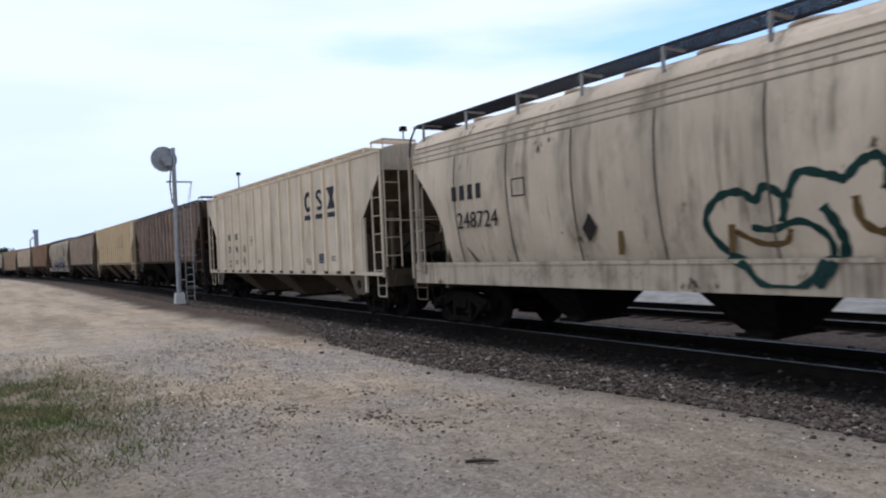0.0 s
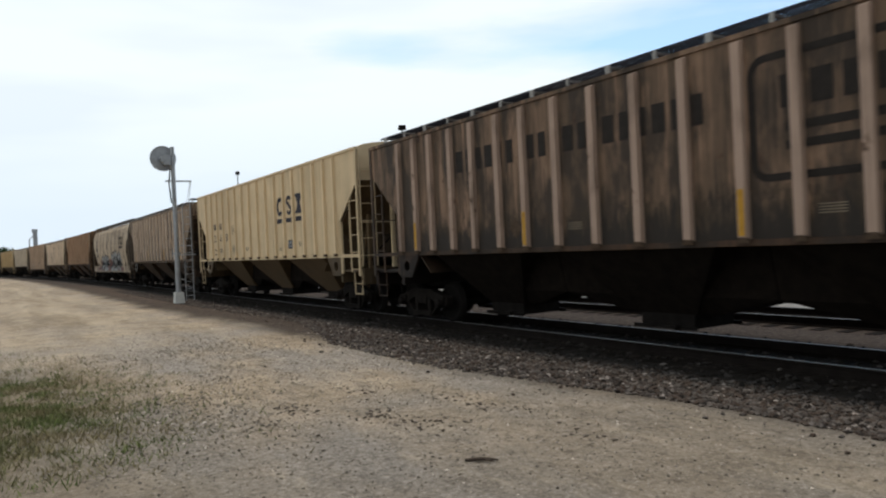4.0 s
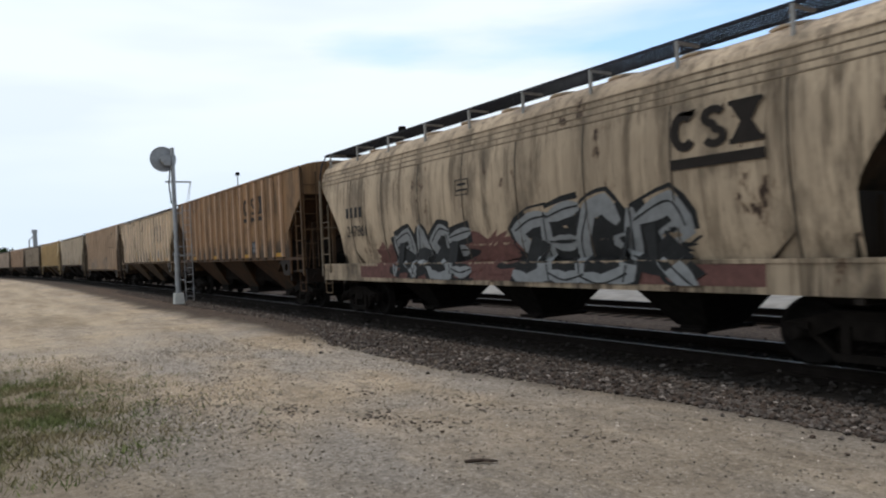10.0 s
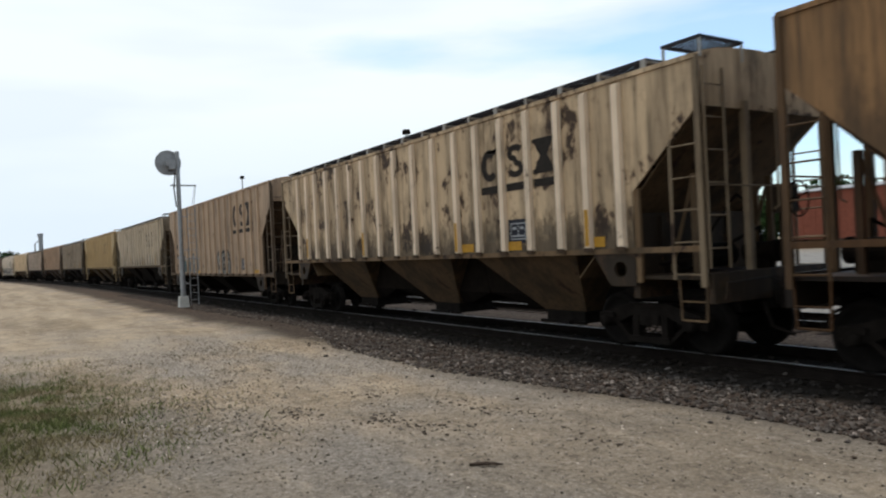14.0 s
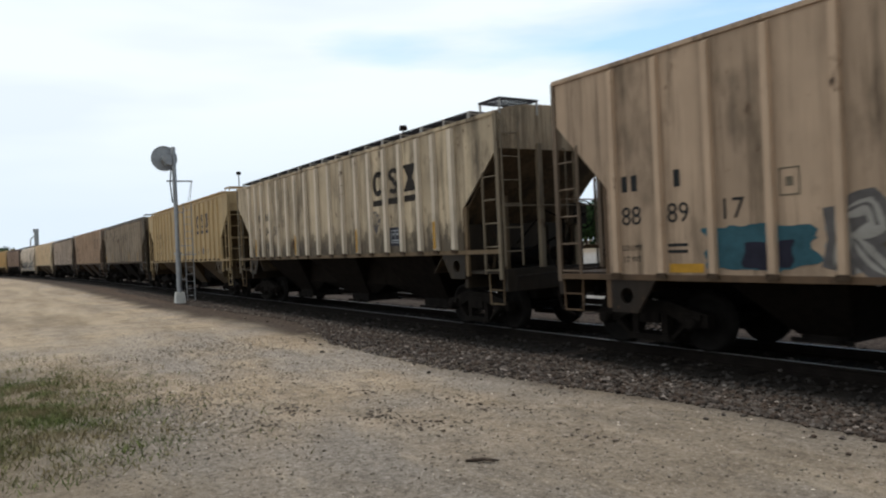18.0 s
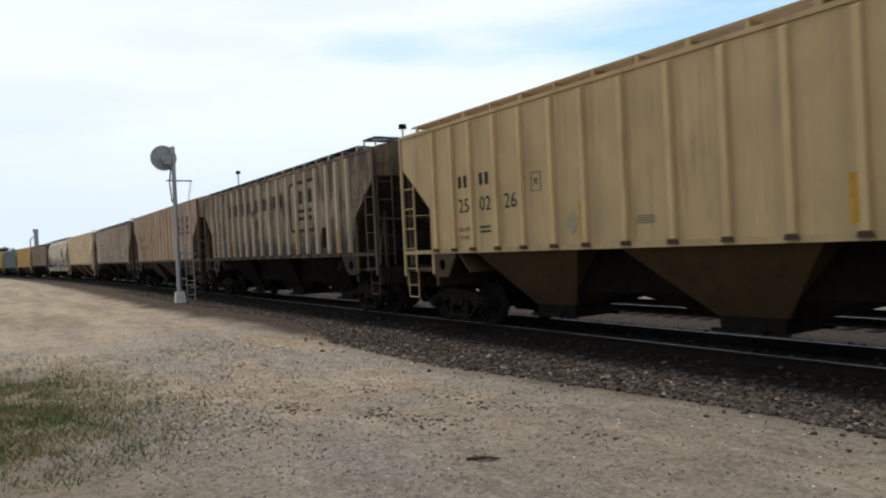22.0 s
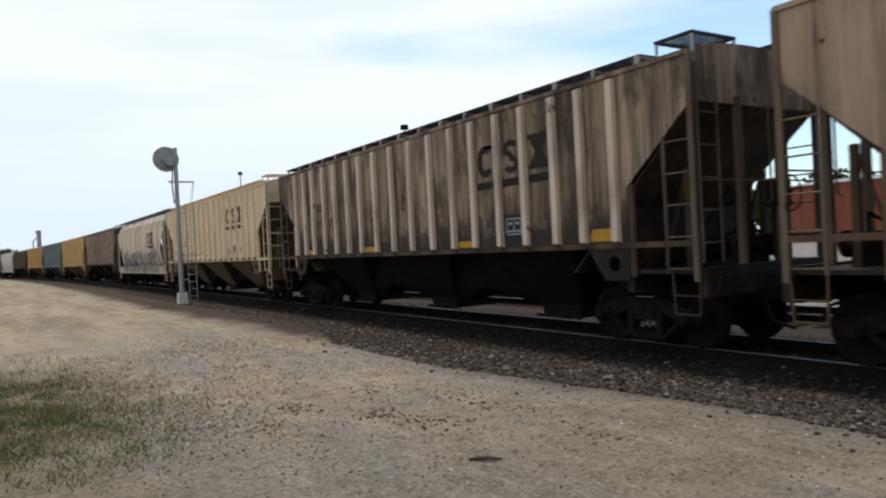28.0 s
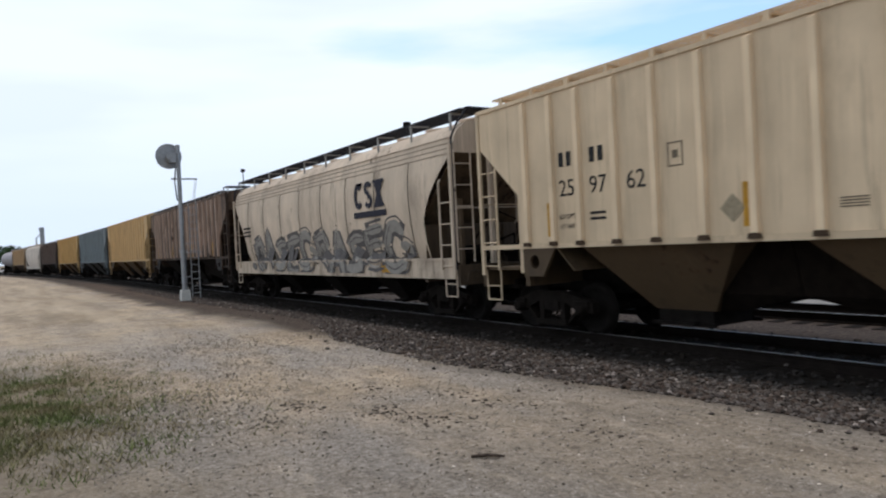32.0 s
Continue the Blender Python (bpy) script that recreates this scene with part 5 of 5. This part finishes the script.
def stroke(car, pts, width, mat, out_by=0.006, surf=skin, name="spray_line", even=False, taper=False, sharp=False):
    line = smooth_line(pts)
    if sharp:
        line = [(a[0] + (b[0] - a[0]) * j / 6, a[1] + (b[1] - a[1]) * j / 6) for a, b in zip(pts, pts[1:]) for j in range(6)] + [pts[-1]]
    sh = Shape()
    last = len(line) - 1
    for i, (x, z) in enumerate(line):
        a, b = line[max(i - 1, 0)], line[min(i + 1, last)]
        dx, dz = b[0] - a[0], b[1] - a[1]
        l = math.hypot(dx, dz) or 1
        w = width * (1.0 if even else 0.75 + 0.4 * abs(math.sin(i * 0.55 + x)))
        if taper:
            w *= min(1.0, 0.45 + 0.16 * min(i, last - i))
        for s in (-1, 1):
            qx, qz = x - dz / l * w / 2 * s, max(0.88, z + dx / l * w / 2 * s)
            sh.v.append((qx, -surf(qz) - out_by, qz))
    sh.f = [(2 * i, 2 * i + 1, 2 * i + 3, 2 * i + 2) for i in range(last)]
    part(name, sh, mat, car)


def patch(car, x, z, w, h, mat, seed, out_by=0.004, surf=skin, spiky=0.25, name="spray_fill"):
    """An irregular sprayed area that lies on the side."""
    sh = Shape()
    n, rings = 72, 7
    sh.v.append((x, -surf(z) - out_by, z))
    for j in range(1, rings + 1):
        for i in range(n):
            a = 6.2832 * i / n
            u, v = math.cos(a), math.sin(a)
            r = 1.0 / max(abs(u), abs(v)) ** 0.7
            r *= 0.92 + spiky * noise.noise((u * 2.2 * w + x, v * 2.2 * h + z, seed)) + 0.3 * spiky * noise.noise((u * 7 * w, v * 7 * h, seed))
            qx, qz = x + u * r * w / 2 * j / rings, max(0.88, z + v * r * h / 2 * j / rings)
            sh.v.append((qx, -surf(qz) - out_by, qz))
    for i in range(n):
        k = (i + 1) % n
        sh.f.append((0, 1 + i, 1 + k))
        for j in range(rings - 1):
            sh.f.append((1 + j * n + i, 1 + j * n + k, 1 + (j + 1) * n + k, 1 + (j + 1) * n + i))
    part(name, sh, mat, car)


FORMS = [  # angular letter-like shapes, in parts of width and height
    [((-.45, -.4), (-.5, .1), (-.3, .45), (.1, .5), (.3, .3)), ((-.45, -.4), (0, -.5), (.4, -.35), (.45, 0), (.1, .1))],
    [((-.4, .5), (-.35, .0), (-.45, -.5)), ((-.35, .35), (.2, .5), (.4, .15), (-.2, .0)), ((-.1, .0), (.2, -.25), (.5, -.5))],
    [((-.5, -.5), (-.2, .1), (.0, .55), (.2, .1), (.45, -.5)), ((-.25, -.1), (.1, -.05), (.3, -.15))],
    [((.45, .45), (.0, .5), (-.4, .3), (-.1, .05), (.35, -.1), (.4, -.4), (-.05, -.5), (-.5, -.38))],
    [((-.45, .5), (-.4, .0), (-.3, -.5)), ((-.3, -.4), (.1, -.5), (.5, -.42)), ((-.35, .05), (.0, .1), (.3, .05)), ((-.4, .45), (.1, .5), (.5, .55))],
]


def block_letter(car, x, z, w, h, seed, fill, line, surf=skin):
    """A sprayed letter-like shape: dark outline, paler fill, dark inner cuts."""
    r = random.Random(seed)
    form = FORMS[seed % len(FORMS)]
    bold = 0.24 * min(w, h) + 0.05
    for i, pts in enumerate(form):
        way = [(x + (u + r.uniform(-.06, .06)) * w, z + (v + r.uniform(-.05, .05)) * h) for u, v in pts]
        stroke(car, way, bold + 0.21, line, 0.003 + 0.0007 * i, surf, "spray_outline", True, False, True)
        stroke(car, way, bold - 0.01, fill, 0.007 + 0.0007 * i, surf, "spray_fill", True, True, True)
        stroke(car, [(a - 0.02, b + 0.01) for a, b in way[:3]], 0.035, line, 0.0105 + 0.0007 * i, surf)


def flow_marks(k, car):
    if k == 0:
        centred_flow(car, "248724", -5.64, 2.15, 0.34)
        for i in range(4):
            strip(car, -6.4 + 0.3 * i, 2.73, -1.59, 0.17, 0.31, M_BLACK, "stencil_bar")
        for dx, dz, w, h in ((0, 0.16, 0.4, 0.02), (0, -0.16, 0.4, 0.02), (-0.19, 0, 0.02, 0.3), (0.19, 0, 0.02, 0.3)):
            strip(car, -4.2 + dx, 2.68 + dz, -1.592, w, h, M_GHOST, "stencil_box")
        part("placard", cached("placard_big", lambda: Shape().slab([(-0.17, 0), (0, -0.25), (0.17, 0), (0, 0.25)], -0.004, 0.004)), M_GHOST, car, at=pose(-2.4, -1.53, 1.82))
        g = M_GREEN

        def spray(pts, width, mat):
            stroke(car, [(x, 0.9 + (z - 0.9) * 0.87) for x, z in pts], width, mat)

        spray([(0.55, 1.2), (0.1, 1.5), (-0.1, 1.95), (0.15, 2.3), (0.5, 2.35), (0.7, 2.2), (0.85, 2.4), (1.1, 2.2), (1.05, 1.85)], 0.11, g)
        spray([(0.55, 1.2), (0.8, 0.92), (1.3, 0.9), (1.6, 1.25), (1.62, 1.6), (1.3, 1.85), (0.9, 1.75), (0.6, 1.8)], 0.09, g)
        spray([(0.35, 1.75), (0.7, 1.55), (1.05, 1.55), (1.15, 1.75)], 0.08, M_OLIVE)
        spray([(1.15, 2.2), (1.35, 2.55), (1.75, 2.45), (1.9, 2.4), (2.1, 2.6), (2.3, 2.65), (2.4, 2.45), (2.35, 2.2)], 0.11, g)
        spray([(1.6, 2.05), (1.75, 1.75), (1.8, 1.45), (1.65, 1.1), (1.5, 0.92)], 0.13, g)
        spray([(2.0, 2.15), (2.05, 1.8), (2.3, 1.65), (2.45, 2.0)], 0.1, M_OLIVE)
        spray([(2.5, 2.1), (2.5, 1.6), (2.55, 1.2), (2.45, 0.92)], 0.12, g)
        spray([(2.4, 2.4), (2.6, 2.7), (3.0, 2.75), (3.3, 2.6), (3.5, 2.75), (3.8, 2.6), (3.9, 2.1), (3.7, 1.5), (3.3, 1.2), (2.9, 1.3)], 0.11, g)
        spray([(2.9, 2.2), (3.0, 1.8), (3.3, 1.7), (3.4, 2.1)], 0.09, g)
        for x in (0.3, -1.75):
            strip(car, x, 1.6, -1.475, 0.11, 0.5, M_OLIVE)
        for i in range(7):
            stroke(car, [(-4.6 + 0.5 * i, 1.0), (-4.5 + 0.5 * i, 1.12), (-4.4 + 0.5 * i, 0.98), (-4.25 + 0.5 * i, 1.1)], 0.014, mats_faint)
    elif k == 5:
        emblem(car, (4.85, 5.35, 5.85), 3.1, -1.6, 0.58, 0.43, M_GHOST)
        patch(car, -0.3, 1.45, 2.6, 0.95, M_PINK, 3, 0.001, skin, 0.6)
        patch(car, -4.5, 1.35, 1.2, 0.8, M_PINK, 4, 0.001, skin, 0.6)
        strip(car, 0.0, 1.04, -1.536, 12.0, 0.3, M_PINK, "sprayed_band")
        patch(car, -2.4, 1.42, 3.4, 0.95, M_BLACK, 7, 0.002, skin, 0.5)
        patch(car, 2.7, 1.48, 4.2, 1.1, M_BLACK, 8, 0.002, skin, 0.5)
        for i, (x, w, h) in enumerate(((-3.6, 1.0, 0.95), (-2.75, 0.85, 1.05), (-1.95, 0.8, 1.0), (-1.2, 0.9, 0.8))):
            block_letter(car, x, 1.44, w * 1.1, h * 1.05, 11 + i, M_SILVER, M_BLACK)
        for i, (x, w, h) in enumerate(((1.2, 1.0, 1.1), (2.1, 0.95, 1.15), (3.1, 1.1, 1.25), (4.2, 1.2, 1.2))):
            block_letter(car, x, 1.5, w * 1.1, h * 1.05, 23 + i, M_SILVER, M_BLACK)
        centred_flow(car, "247861", -6.1, 2.15, 0.3)
        for i in range(4):
            strip(car, -6.6 + 0.27 * i, 2.65, -1.59, 0.15, 0.28, M_BLACK, "stencil_bar")
        for dx, dz, w, h in ((0, 0.16, 0.5, 0.02), (0, -0.16, 0.5, 0.02), (-0.24, 0, 0.02, 0.3), (0.24, 0, 0.02, 0.3), (0, 0.06, 0.3, 0.05), (0, -0.06, 0.4, 0.04)):
            strip(car, -0.9 + dx, 2.85 + dz, -1.592, w, h, M_BLACK, "stencil_box")
    elif k == 15:
        emblem(car, (3.68, 4.28, 4.88), 2.98, -1.60, 0.72, 0.5, M_INK, False)
        strip(car, 4.3, 2.47, -1.59, 1.9, 0.16, M_INK, "emblem_bar")
        for i in range(10):
            block_letter(car, -5.4 + 1.22 * i, 1.5 + 0.12 * math.sin(i * 1.7), 1.1, 1.0 + 0.15 * math.sin(i * 2.3), 31 + i, M_GREYSPRAY, M_DUSK)
        strip(car, 5.2, 1.04, -1.54, 0.9, 0.26, M_AMBER)
        bars(car, -7.0, 2.55, -1.59, 0.9, 0.07, 3, M_GHOST)


def centred_flow(car, text, x, z, size):
    m = lettering(text, size)
    w = max(v.co.x for v in m.vertices)
    words(car, text, x - w / 2, z - size / 2, -flow_side(z) - 0.02, size, M_BLACK)


M_GREYSPRAY = plain("grey_spray", (0.27, 0.25, 0.22), 0.6, 0.0, 0.25)
M_DUSK = plain("thin_dark_spray", (0.10, 0.09, 0.085), 0.6, 0.0, 0.3)
for k in (0, 5, 15):
    flow_marks(k, TRAIN[k][0])
nyc = TRAIN[8][0]
patch(nyc, -4.75, 1.4, 1.85, 0.66, M_BLUE, 51, 0.002, flat_skin, 0.22)
patch(nyc, -4.6, 1.3, 0.8, 0.4, M_INK, 53, 0.004, flat_skin, 0.35)
patch(nyc, -3.0, 1.4, 1.7, 0.7, M_GREYSPRAY, 54, 0.001, flat_skin, 0.35)
for i, (x, w) in enumerate(((-3.4, 0.6), (-2.75, 0.6), (1.5, 0.58), (2.12, 0.52), (2.75, 0.58))):
    block_letter(nyc, x, 1.48, w, 0.8, 61 + i, M_GREYSPRAY, M_DUSK if i < 2 else M_BLACK, flat_skin)
beige = TRAIN[9][0]
for i in range(6):
    a = 0.5 + 0.4 * i
    stroke(beige, [(3.3, 2.0), (3.3 + 0.3 * math.cos(a), 2.2 + 0.35 * math.sin(a)), (3.3 + 0.22 * math.cos(a + 0.5), 2.05 + 0.5 * math.sin(a))], 0.035, M_DUSK, 0.003, flat_skin)


# ---- motions ----
def run(t):
    """Metres the train has run at t, from its place at 16 s."""
    u = (t - 16) / 16
    return 130.4916 * u - 5.2083 * u * u


def motions():
    times = [0.5 * i for i in range(65)]
    for car, xi, half, mats in TRAIN:
        rows = []
        for t in times:
            s = -(xi + run(t))
            a, _ = on_track(s - TRUCK_AT)
            b, _ = on_track(s + TRUCK_AT)
            c, d = (a + b) / 2, a - b
            rows.append((t, pose(c.x, c.y, 0, 0, 0, math.degrees(math.atan2(d.y, d.x)))))
        walk(car, rows)
    steps = [i / 15 for i in range(481)]
    for ws, w in WHEELSETS:
        walk(ws, [(t, pose(w, 0, WHEEL_R, 0, math.degrees(run(t) / WHEEL_R) % 360, 0)) for t in steps])

# ---- signal mast ----
def signal_mast():
    x, y = -31.3, 6.76
    z0 = rise(x, y)
    mast = root("signal_mast", "grey steel railway signal mast with a round target, seen from behind", "railway signal")
    mast.location = (x, y, z0)
    part("base", Shape().solid([(-.2, -.2, -.05), (.2, -.2, -.05), (.2, .2, -.05), (-.2, .2, -.05)], [(-.17, -.17, .47), (.17, -.17, .47), (.17, .17, .47), (-.17, .17, .47)]), M_CONC, mast, "whitewashed concrete base")
    part("pole", Shape().rod((0, 0, 0.46), (0, 0, 6.53), 0.088, 14), M_GALV, mast)
    part("sleeve", Shape().rod((0, 0, 0.46), (0, 0, 2.05), 0.105, 14).rod((0, 0, 2.05), (0, 0, 2.13), 0.15, 14), M_GALV, mast, "wider lower pole with a collar")
    part("cable", Shape().path([(0.05, -0.13, 5.6), (0.08, -0.2, 5.0), (0.06, -0.13, 4.2)], 0.03), M_TRUCK, mast)
    part("target", Shape().rod((-0.30, -0.32, 6.08), (-0.27, -0.32, 6.08), 0.52, 32), M_GALV, mast, "round grey signal target plate")
    part("target_rim", Shape().path([(-0.26, -0.32 + 0.51 * math.cos(a * 0.2618), 6.08 + 0.51 * math.sin(a * 0.2618)) for a in range(25)], 0.02), M_GALV, mast)
    part("housing", Shape().rod((-0.27, -0.30, 6.03), (0.12, -0.30, 6.03), 0.17, 14).box(-0.2, 0.15, -0.36, -0.1, 5.78, 6.18), M_GALV, mast, "grey lamp housing")
    part("hood", Shape().rod((-0.75, -0.32, 6.08), (-0.30, -0.32, 6.08), 0.14, 14), M_TRUCK, mast)
    part("crossarm", Shape().box(-0.03, 0.03, -0.32, 0.72, 5.08, 5.14), M_GALV, mast)
    part("brace", Shape().path([(0, 0.70, 5.1), (0, 0.58, 4.2)], 0.012).path([(0, 0.66, 5.1), (0, 0.50, 4.2)], 0.01), M_GALV, mast)
    lad = Shape()
    for yy in (0.30, 0.62):
        lad.rod((0, yy, 0.1), (0, yy, 4.2), 0.022)
    for i in range(13):
        lad.rod((0, 0.30, 0.3 + 0.3 * i), (0, 0.62, 0.3 + 0.3 * i), 0.012)
    for i in range(3):
        lad.rod((0, 0.0, 1.0 + 1.4 * i), (0, 0.3, 1.0 + 1.4 * i), 0.02)
    part("ladder", lad, M_GALV, mast)
    part("platform", Shape().box(-0.25, 0.25, 0.18, 0.7, 2.0, 2.04), M_GALV, mast)


signal_mast()


def yard_lamp(x, y, top, r):
    lamp = root("yard_lamp", "tall slim pole with a flat lamp head", "street lamp", "yard lamps")
    lamp.location = (x, y, -0.25)
    part("pole", Shape().rod((0, 0, 0), (0, 0, top), 0.13, 10, 0.07), M_GALV, lamp)
    part("lamp_head", Shape().solid([(r * math.cos(a * .5236), r * math.sin(a * .5236), top) for a in range(12)], [(0.85 * r * math.cos(a * .5236), 0.85 * r * math.sin(a * .5236), top + 0.36) for a in range(12)]), M_TRUCK, lamp, "dark lamp head")


yard_lamp(-89.43, 27.03, 12.0, 0.3)
yard_lamp(-53.0, 30.2, 11.85, 0.36)

# ---- far things ----
M_BARK = plain("bark", (0.06, 0.045, 0.035), 0.9)
M_RED = plain("rust_red_cladding", (0.22, 0.075, 0.05), 0.8, 0.0, 0.2, 1.5)
M_ROOF = plain("grey_roofing", (0.3, 0.3, 0.3), 0.7, 0.2, 0.2)


def shed():
    b = root("warehouse", "long rust-red metal-clad warehouse behind the yard", "building")
    b.location = (-49, 117, -0.3)
    wall = Shape().box(-19, 19, -8, 8, 0, 8.3)
    part("wall", wall, M_RED, b)
    part("roof", Shape().plate([(-8.4, 8.3), (8.4, 8.3), (8.4, 8.45), (0, 9.4), (-8.4, 8.45)], -19.3, 19.3), M_ROOF, b)
    for i in range(20):
        part("cladding_seam", cached("seam_far", lambda: Shape().box(-0.06, 0.06, -0.05, 0.0, 0, 8.2)), M_RED, b, at=pose(-19 + 2 * i, -8.0, 0))
    part("plinth", Shape().box(-19.1, 19.1, -8.12, -8.0, 0, 0.9), M_BARK, b, "dark weathered plinth")


shed()


def gas_tank():
    x, y = -23.9, 46.3
    g = root("gas_tank", "white horizontal gas tank on two legs", "tank")
    g.location = (x, y, -0.25)
    part("vessel", Shape().rod((-0.9, 0, 0.55), (0.9, 0, 0.55), 0.3, 16).rod((0.9, 0, 0.55), (1.08, 0, 0.55), 0.3, 16, 0.12).rod((-0.9, 0, 0.55), (-1.08, 0, 0.55), 0.3, 16, 0.12), M_WHITE, g)
    for dx in (-0.6, 0.6):
        part("leg", cached("tank_leg", lambda: Shape().box(-0.08, 0.08, -0.25, 0.25, 0, 0.3)), M_CONC, g, at=pose(dx, 0, 0))


gas_tank()


def elevator():
    e = root("grain_elevator", "slim grey grain elevator leg far down the line", "tower")
    e.location = (-344, 18, -0.3)
    part("leg", Shape().box(-0.9, 0.9, -0.8, 0.8, 0, 15.5), M_GALV, e)
    part("head", Shape().box(-1.0, 1.0, -1.1, 0.9, 15.5, 16.9), M_GALV, e)
    part("vent_pipe", Shape().rod((0, -2.2, 0), (0, -2.2, 12.5), 0.25, 8).rod((0, -2.2, 12.5), (0, -0.9, 14.0), 0.2, 8), M_GALV, e)


elevator()

n_leaf = Nodes("leaves", 0.7)
n_leaf.color(n_leaf.mix(n_leaf.island(), (0.012, 0.03, 0.01), (0.05, 0.095, 0.028)))
M_LEAF = n_leaf.m


def tree_meshes(seed, h):
    rng = np.random.RandomState(seed)
    tr = Shape().rod((0, 0, 0), (0.1, 0.05, h * 0.45), h * 0.028, 8, h * 0.018)
    tips = []
    for i in range(9):
        a, z = rng.rand() * 6.28, h * (0.3 + 0.3 * rng.rand())
        q = (math.cos(a) * h * (0.12 + 0.16 * rng.rand()), math.sin(a) * h * (0.12 + 0.16 * rng.rand()), z + h * (0.1 + 0.25 * rng.rand()))
        tr.rod((0.08, 0.03, z * 0.8), q, h * 0.011, 5, h * 0.004)
        tips.append(q)
    tips += [(0, 0, h * 0.8), (0, 0, h * 0.65)]
    V, F = [], []
    for i in range(2600):
        c = np.array(tips[rng.randint(len(tips))]) * (1, 1, 0.35 + 0.65 * rng.rand() ** 0.5)
        d = rng.randn(3)
        p = c + d / np.linalg.norm(d) * h * 0.17 * rng.rand() ** 0.4 * (1, 1, 0.8)
        s = h * (0.012 + 0.022 * rng.rand())
        u = rng.randn(3)
        u /= np.linalg.norm(u)
        w = np.cross(u, rng.randn(3))
        w /= np.linalg.norm(w)
        for q in (p - u * s - w * s * .6, p + u * s - w * s * .5, p + u * s * .8 + w * s, p - u * s * .7 + w * s * .8):
            V.append(tuple(q))
        F.append((4 * i, 4 * i + 1, 4 * i + 2, 4 * i + 3))
    return tr, Shape().add(V, F)


TREES = []
for v in range(3):
    a, b = tree_meshes(40 + v, 13.0)
    TREES.append((a.mesh("trunk"), b.mesh("crown")))


def tree(v, x, y, size, turn):
    t = root("tree", "dark green broadleaf tree behind the yard", "tree", "trees behind the yard")
    t.matrix_basis = pose(x, y, -0.3, 0, 0, turn) @ Matrix.Scale(size, 4)
    part("trunk", TREES[v][0], M_BARK, t)
    part("crown", TREES[v][1], M_LEAF, t)


rng = random.Random(5)
for i in range(40):
    tree(i % 3, -175 + 5.2 * i + rng.uniform(-2, 2), 140 + (i % 2) * 12 + rng.uniform(-4, 4), rng.uniform(1.0, 1.35), rng.uniform(0, 360))
for i in range(8):
    tree(i % 3, -352 - 5 * i + rng.uniform(-2, 2), 6 - 7.5 * i, rng.uniform(0.8, 1.0), rng.uniform(0, 360))


def far_woods():
    """A dense belt of foliage behind the yard, down to the ground."""
    r = np.random.RandomState(12)
    V, F = [], []
    for i in range(26000):
        x = -300 + 380 * r.rand()
        top = 10.5 + 3.0 * noise.noise((x * 0.06, 0, 4)) + 2.2 * noise.noise((x * 0.25, 2, 4))
        z = top * (1 - r.rand() ** 1.6)
        y = 160 + 8 * noise.noise((x * 0.12, z * 0.2, 9)) + 2 * r.randn()
        s = 0.45 + 0.5 * r.rand()
        u, w = r.randn(3), r.randn(3)
        u /= np.linalg.norm(u)
        w = np.cross(u, w)
        w /= np.linalg.norm(w)
        p = np.array((x, y, z - 0.3))
        V += [tuple(p - u * s), tuple(p + w * s * 0.7), tuple(p + u * s), tuple(p - w * s * 0.8)]
        F.append((4 * i, 4 * i + 1, 4 * i + 2, 4 * i + 3))
    ob = part("far_woods", Shape().add(V, F).mesh("far_woods"), M_LEAF)
    tagged(ob, "dense dark green woods behind the yard", "woods", kind="stuff")


far_woods()

# ---- grass and drift wood on the yard ----
def grass():
    r = np.random.RandomState(8)
    V, F = [], []
    i = 0
    while i < 30000:
        x, y = -9.7 + 2.5 * r.randn(), -0.05 + 0.9 * r.randn()
        clump = noise.noise((x * 0.9, y * 0.9, 2)) + 0.7 * noise.noise((x * 2.6, y * 2.6, 6))
        if clump < 0.3 * r.randn() - 0.05 - 0.25 * (y < -0.4) or math.hypot(x, y) < 6.4 + 1.0 * r.rand():
            continue
        z, h, a = rise(x, y), 0.018 + 0.085 * r.rand() ** 2, r.rand() * 6.28
        lean = 0.6 * h * r.randn(2)
        w = 0.004 + 0.004 * r.rand()
        c, s = math.cos(a) * w, math.sin(a) * w
        V += [(x - c, y - s, z), (x + c, y + s, z), (x + lean[0], y + lean[1], z + h)]
        F.append((3 * i, 3 * i + 1, 3 * i + 2))
        i += 1
    n = Nodes("grass_blades", 0.8)
    tuft = n.ramp(n.noise(1.4, 3, world=True), 0.4, 0.6)
    n.color(n.mix(n.island(), n.mix(tuft, (0.15, 0.125, 0.066), (0.066, 0.092, 0.03)), n.mix(tuft, (0.28, 0.235, 0.13), (0.165, 0.19, 0.066))))
    ob = part("grass", Shape().add(V, F), n.m)
    tagged(ob, "sparse green and straw-coloured weeds on gravel", "grass", kind="stuff")


grass()
stick = part("stick", Shape().rod((-0.14, -0.03, 0), (0.0, 0.0, 0.012), 0.012, 7, 0.016).rod((0.0, 0.0, 0.012), (0.13, 0.035, 0.004), 0.016, 7, 0.008).rod((0.02, 0.0, 0.012), (0.11, -0.035, 0.01), 0.009, 6, 0.004).rod((-0.07, -0.015, 0.008), (-0.1, 0.03, 0.014), 0.007, 6, 0.004), M_BARK)
stick.matrix_basis = pose(-4.89, 3.40, rise(-4.89, 3.40) + 0.012, 0, 0, 35)
tagged(stick, "short brown stick lying on the gravel drive", "stick")

motions()
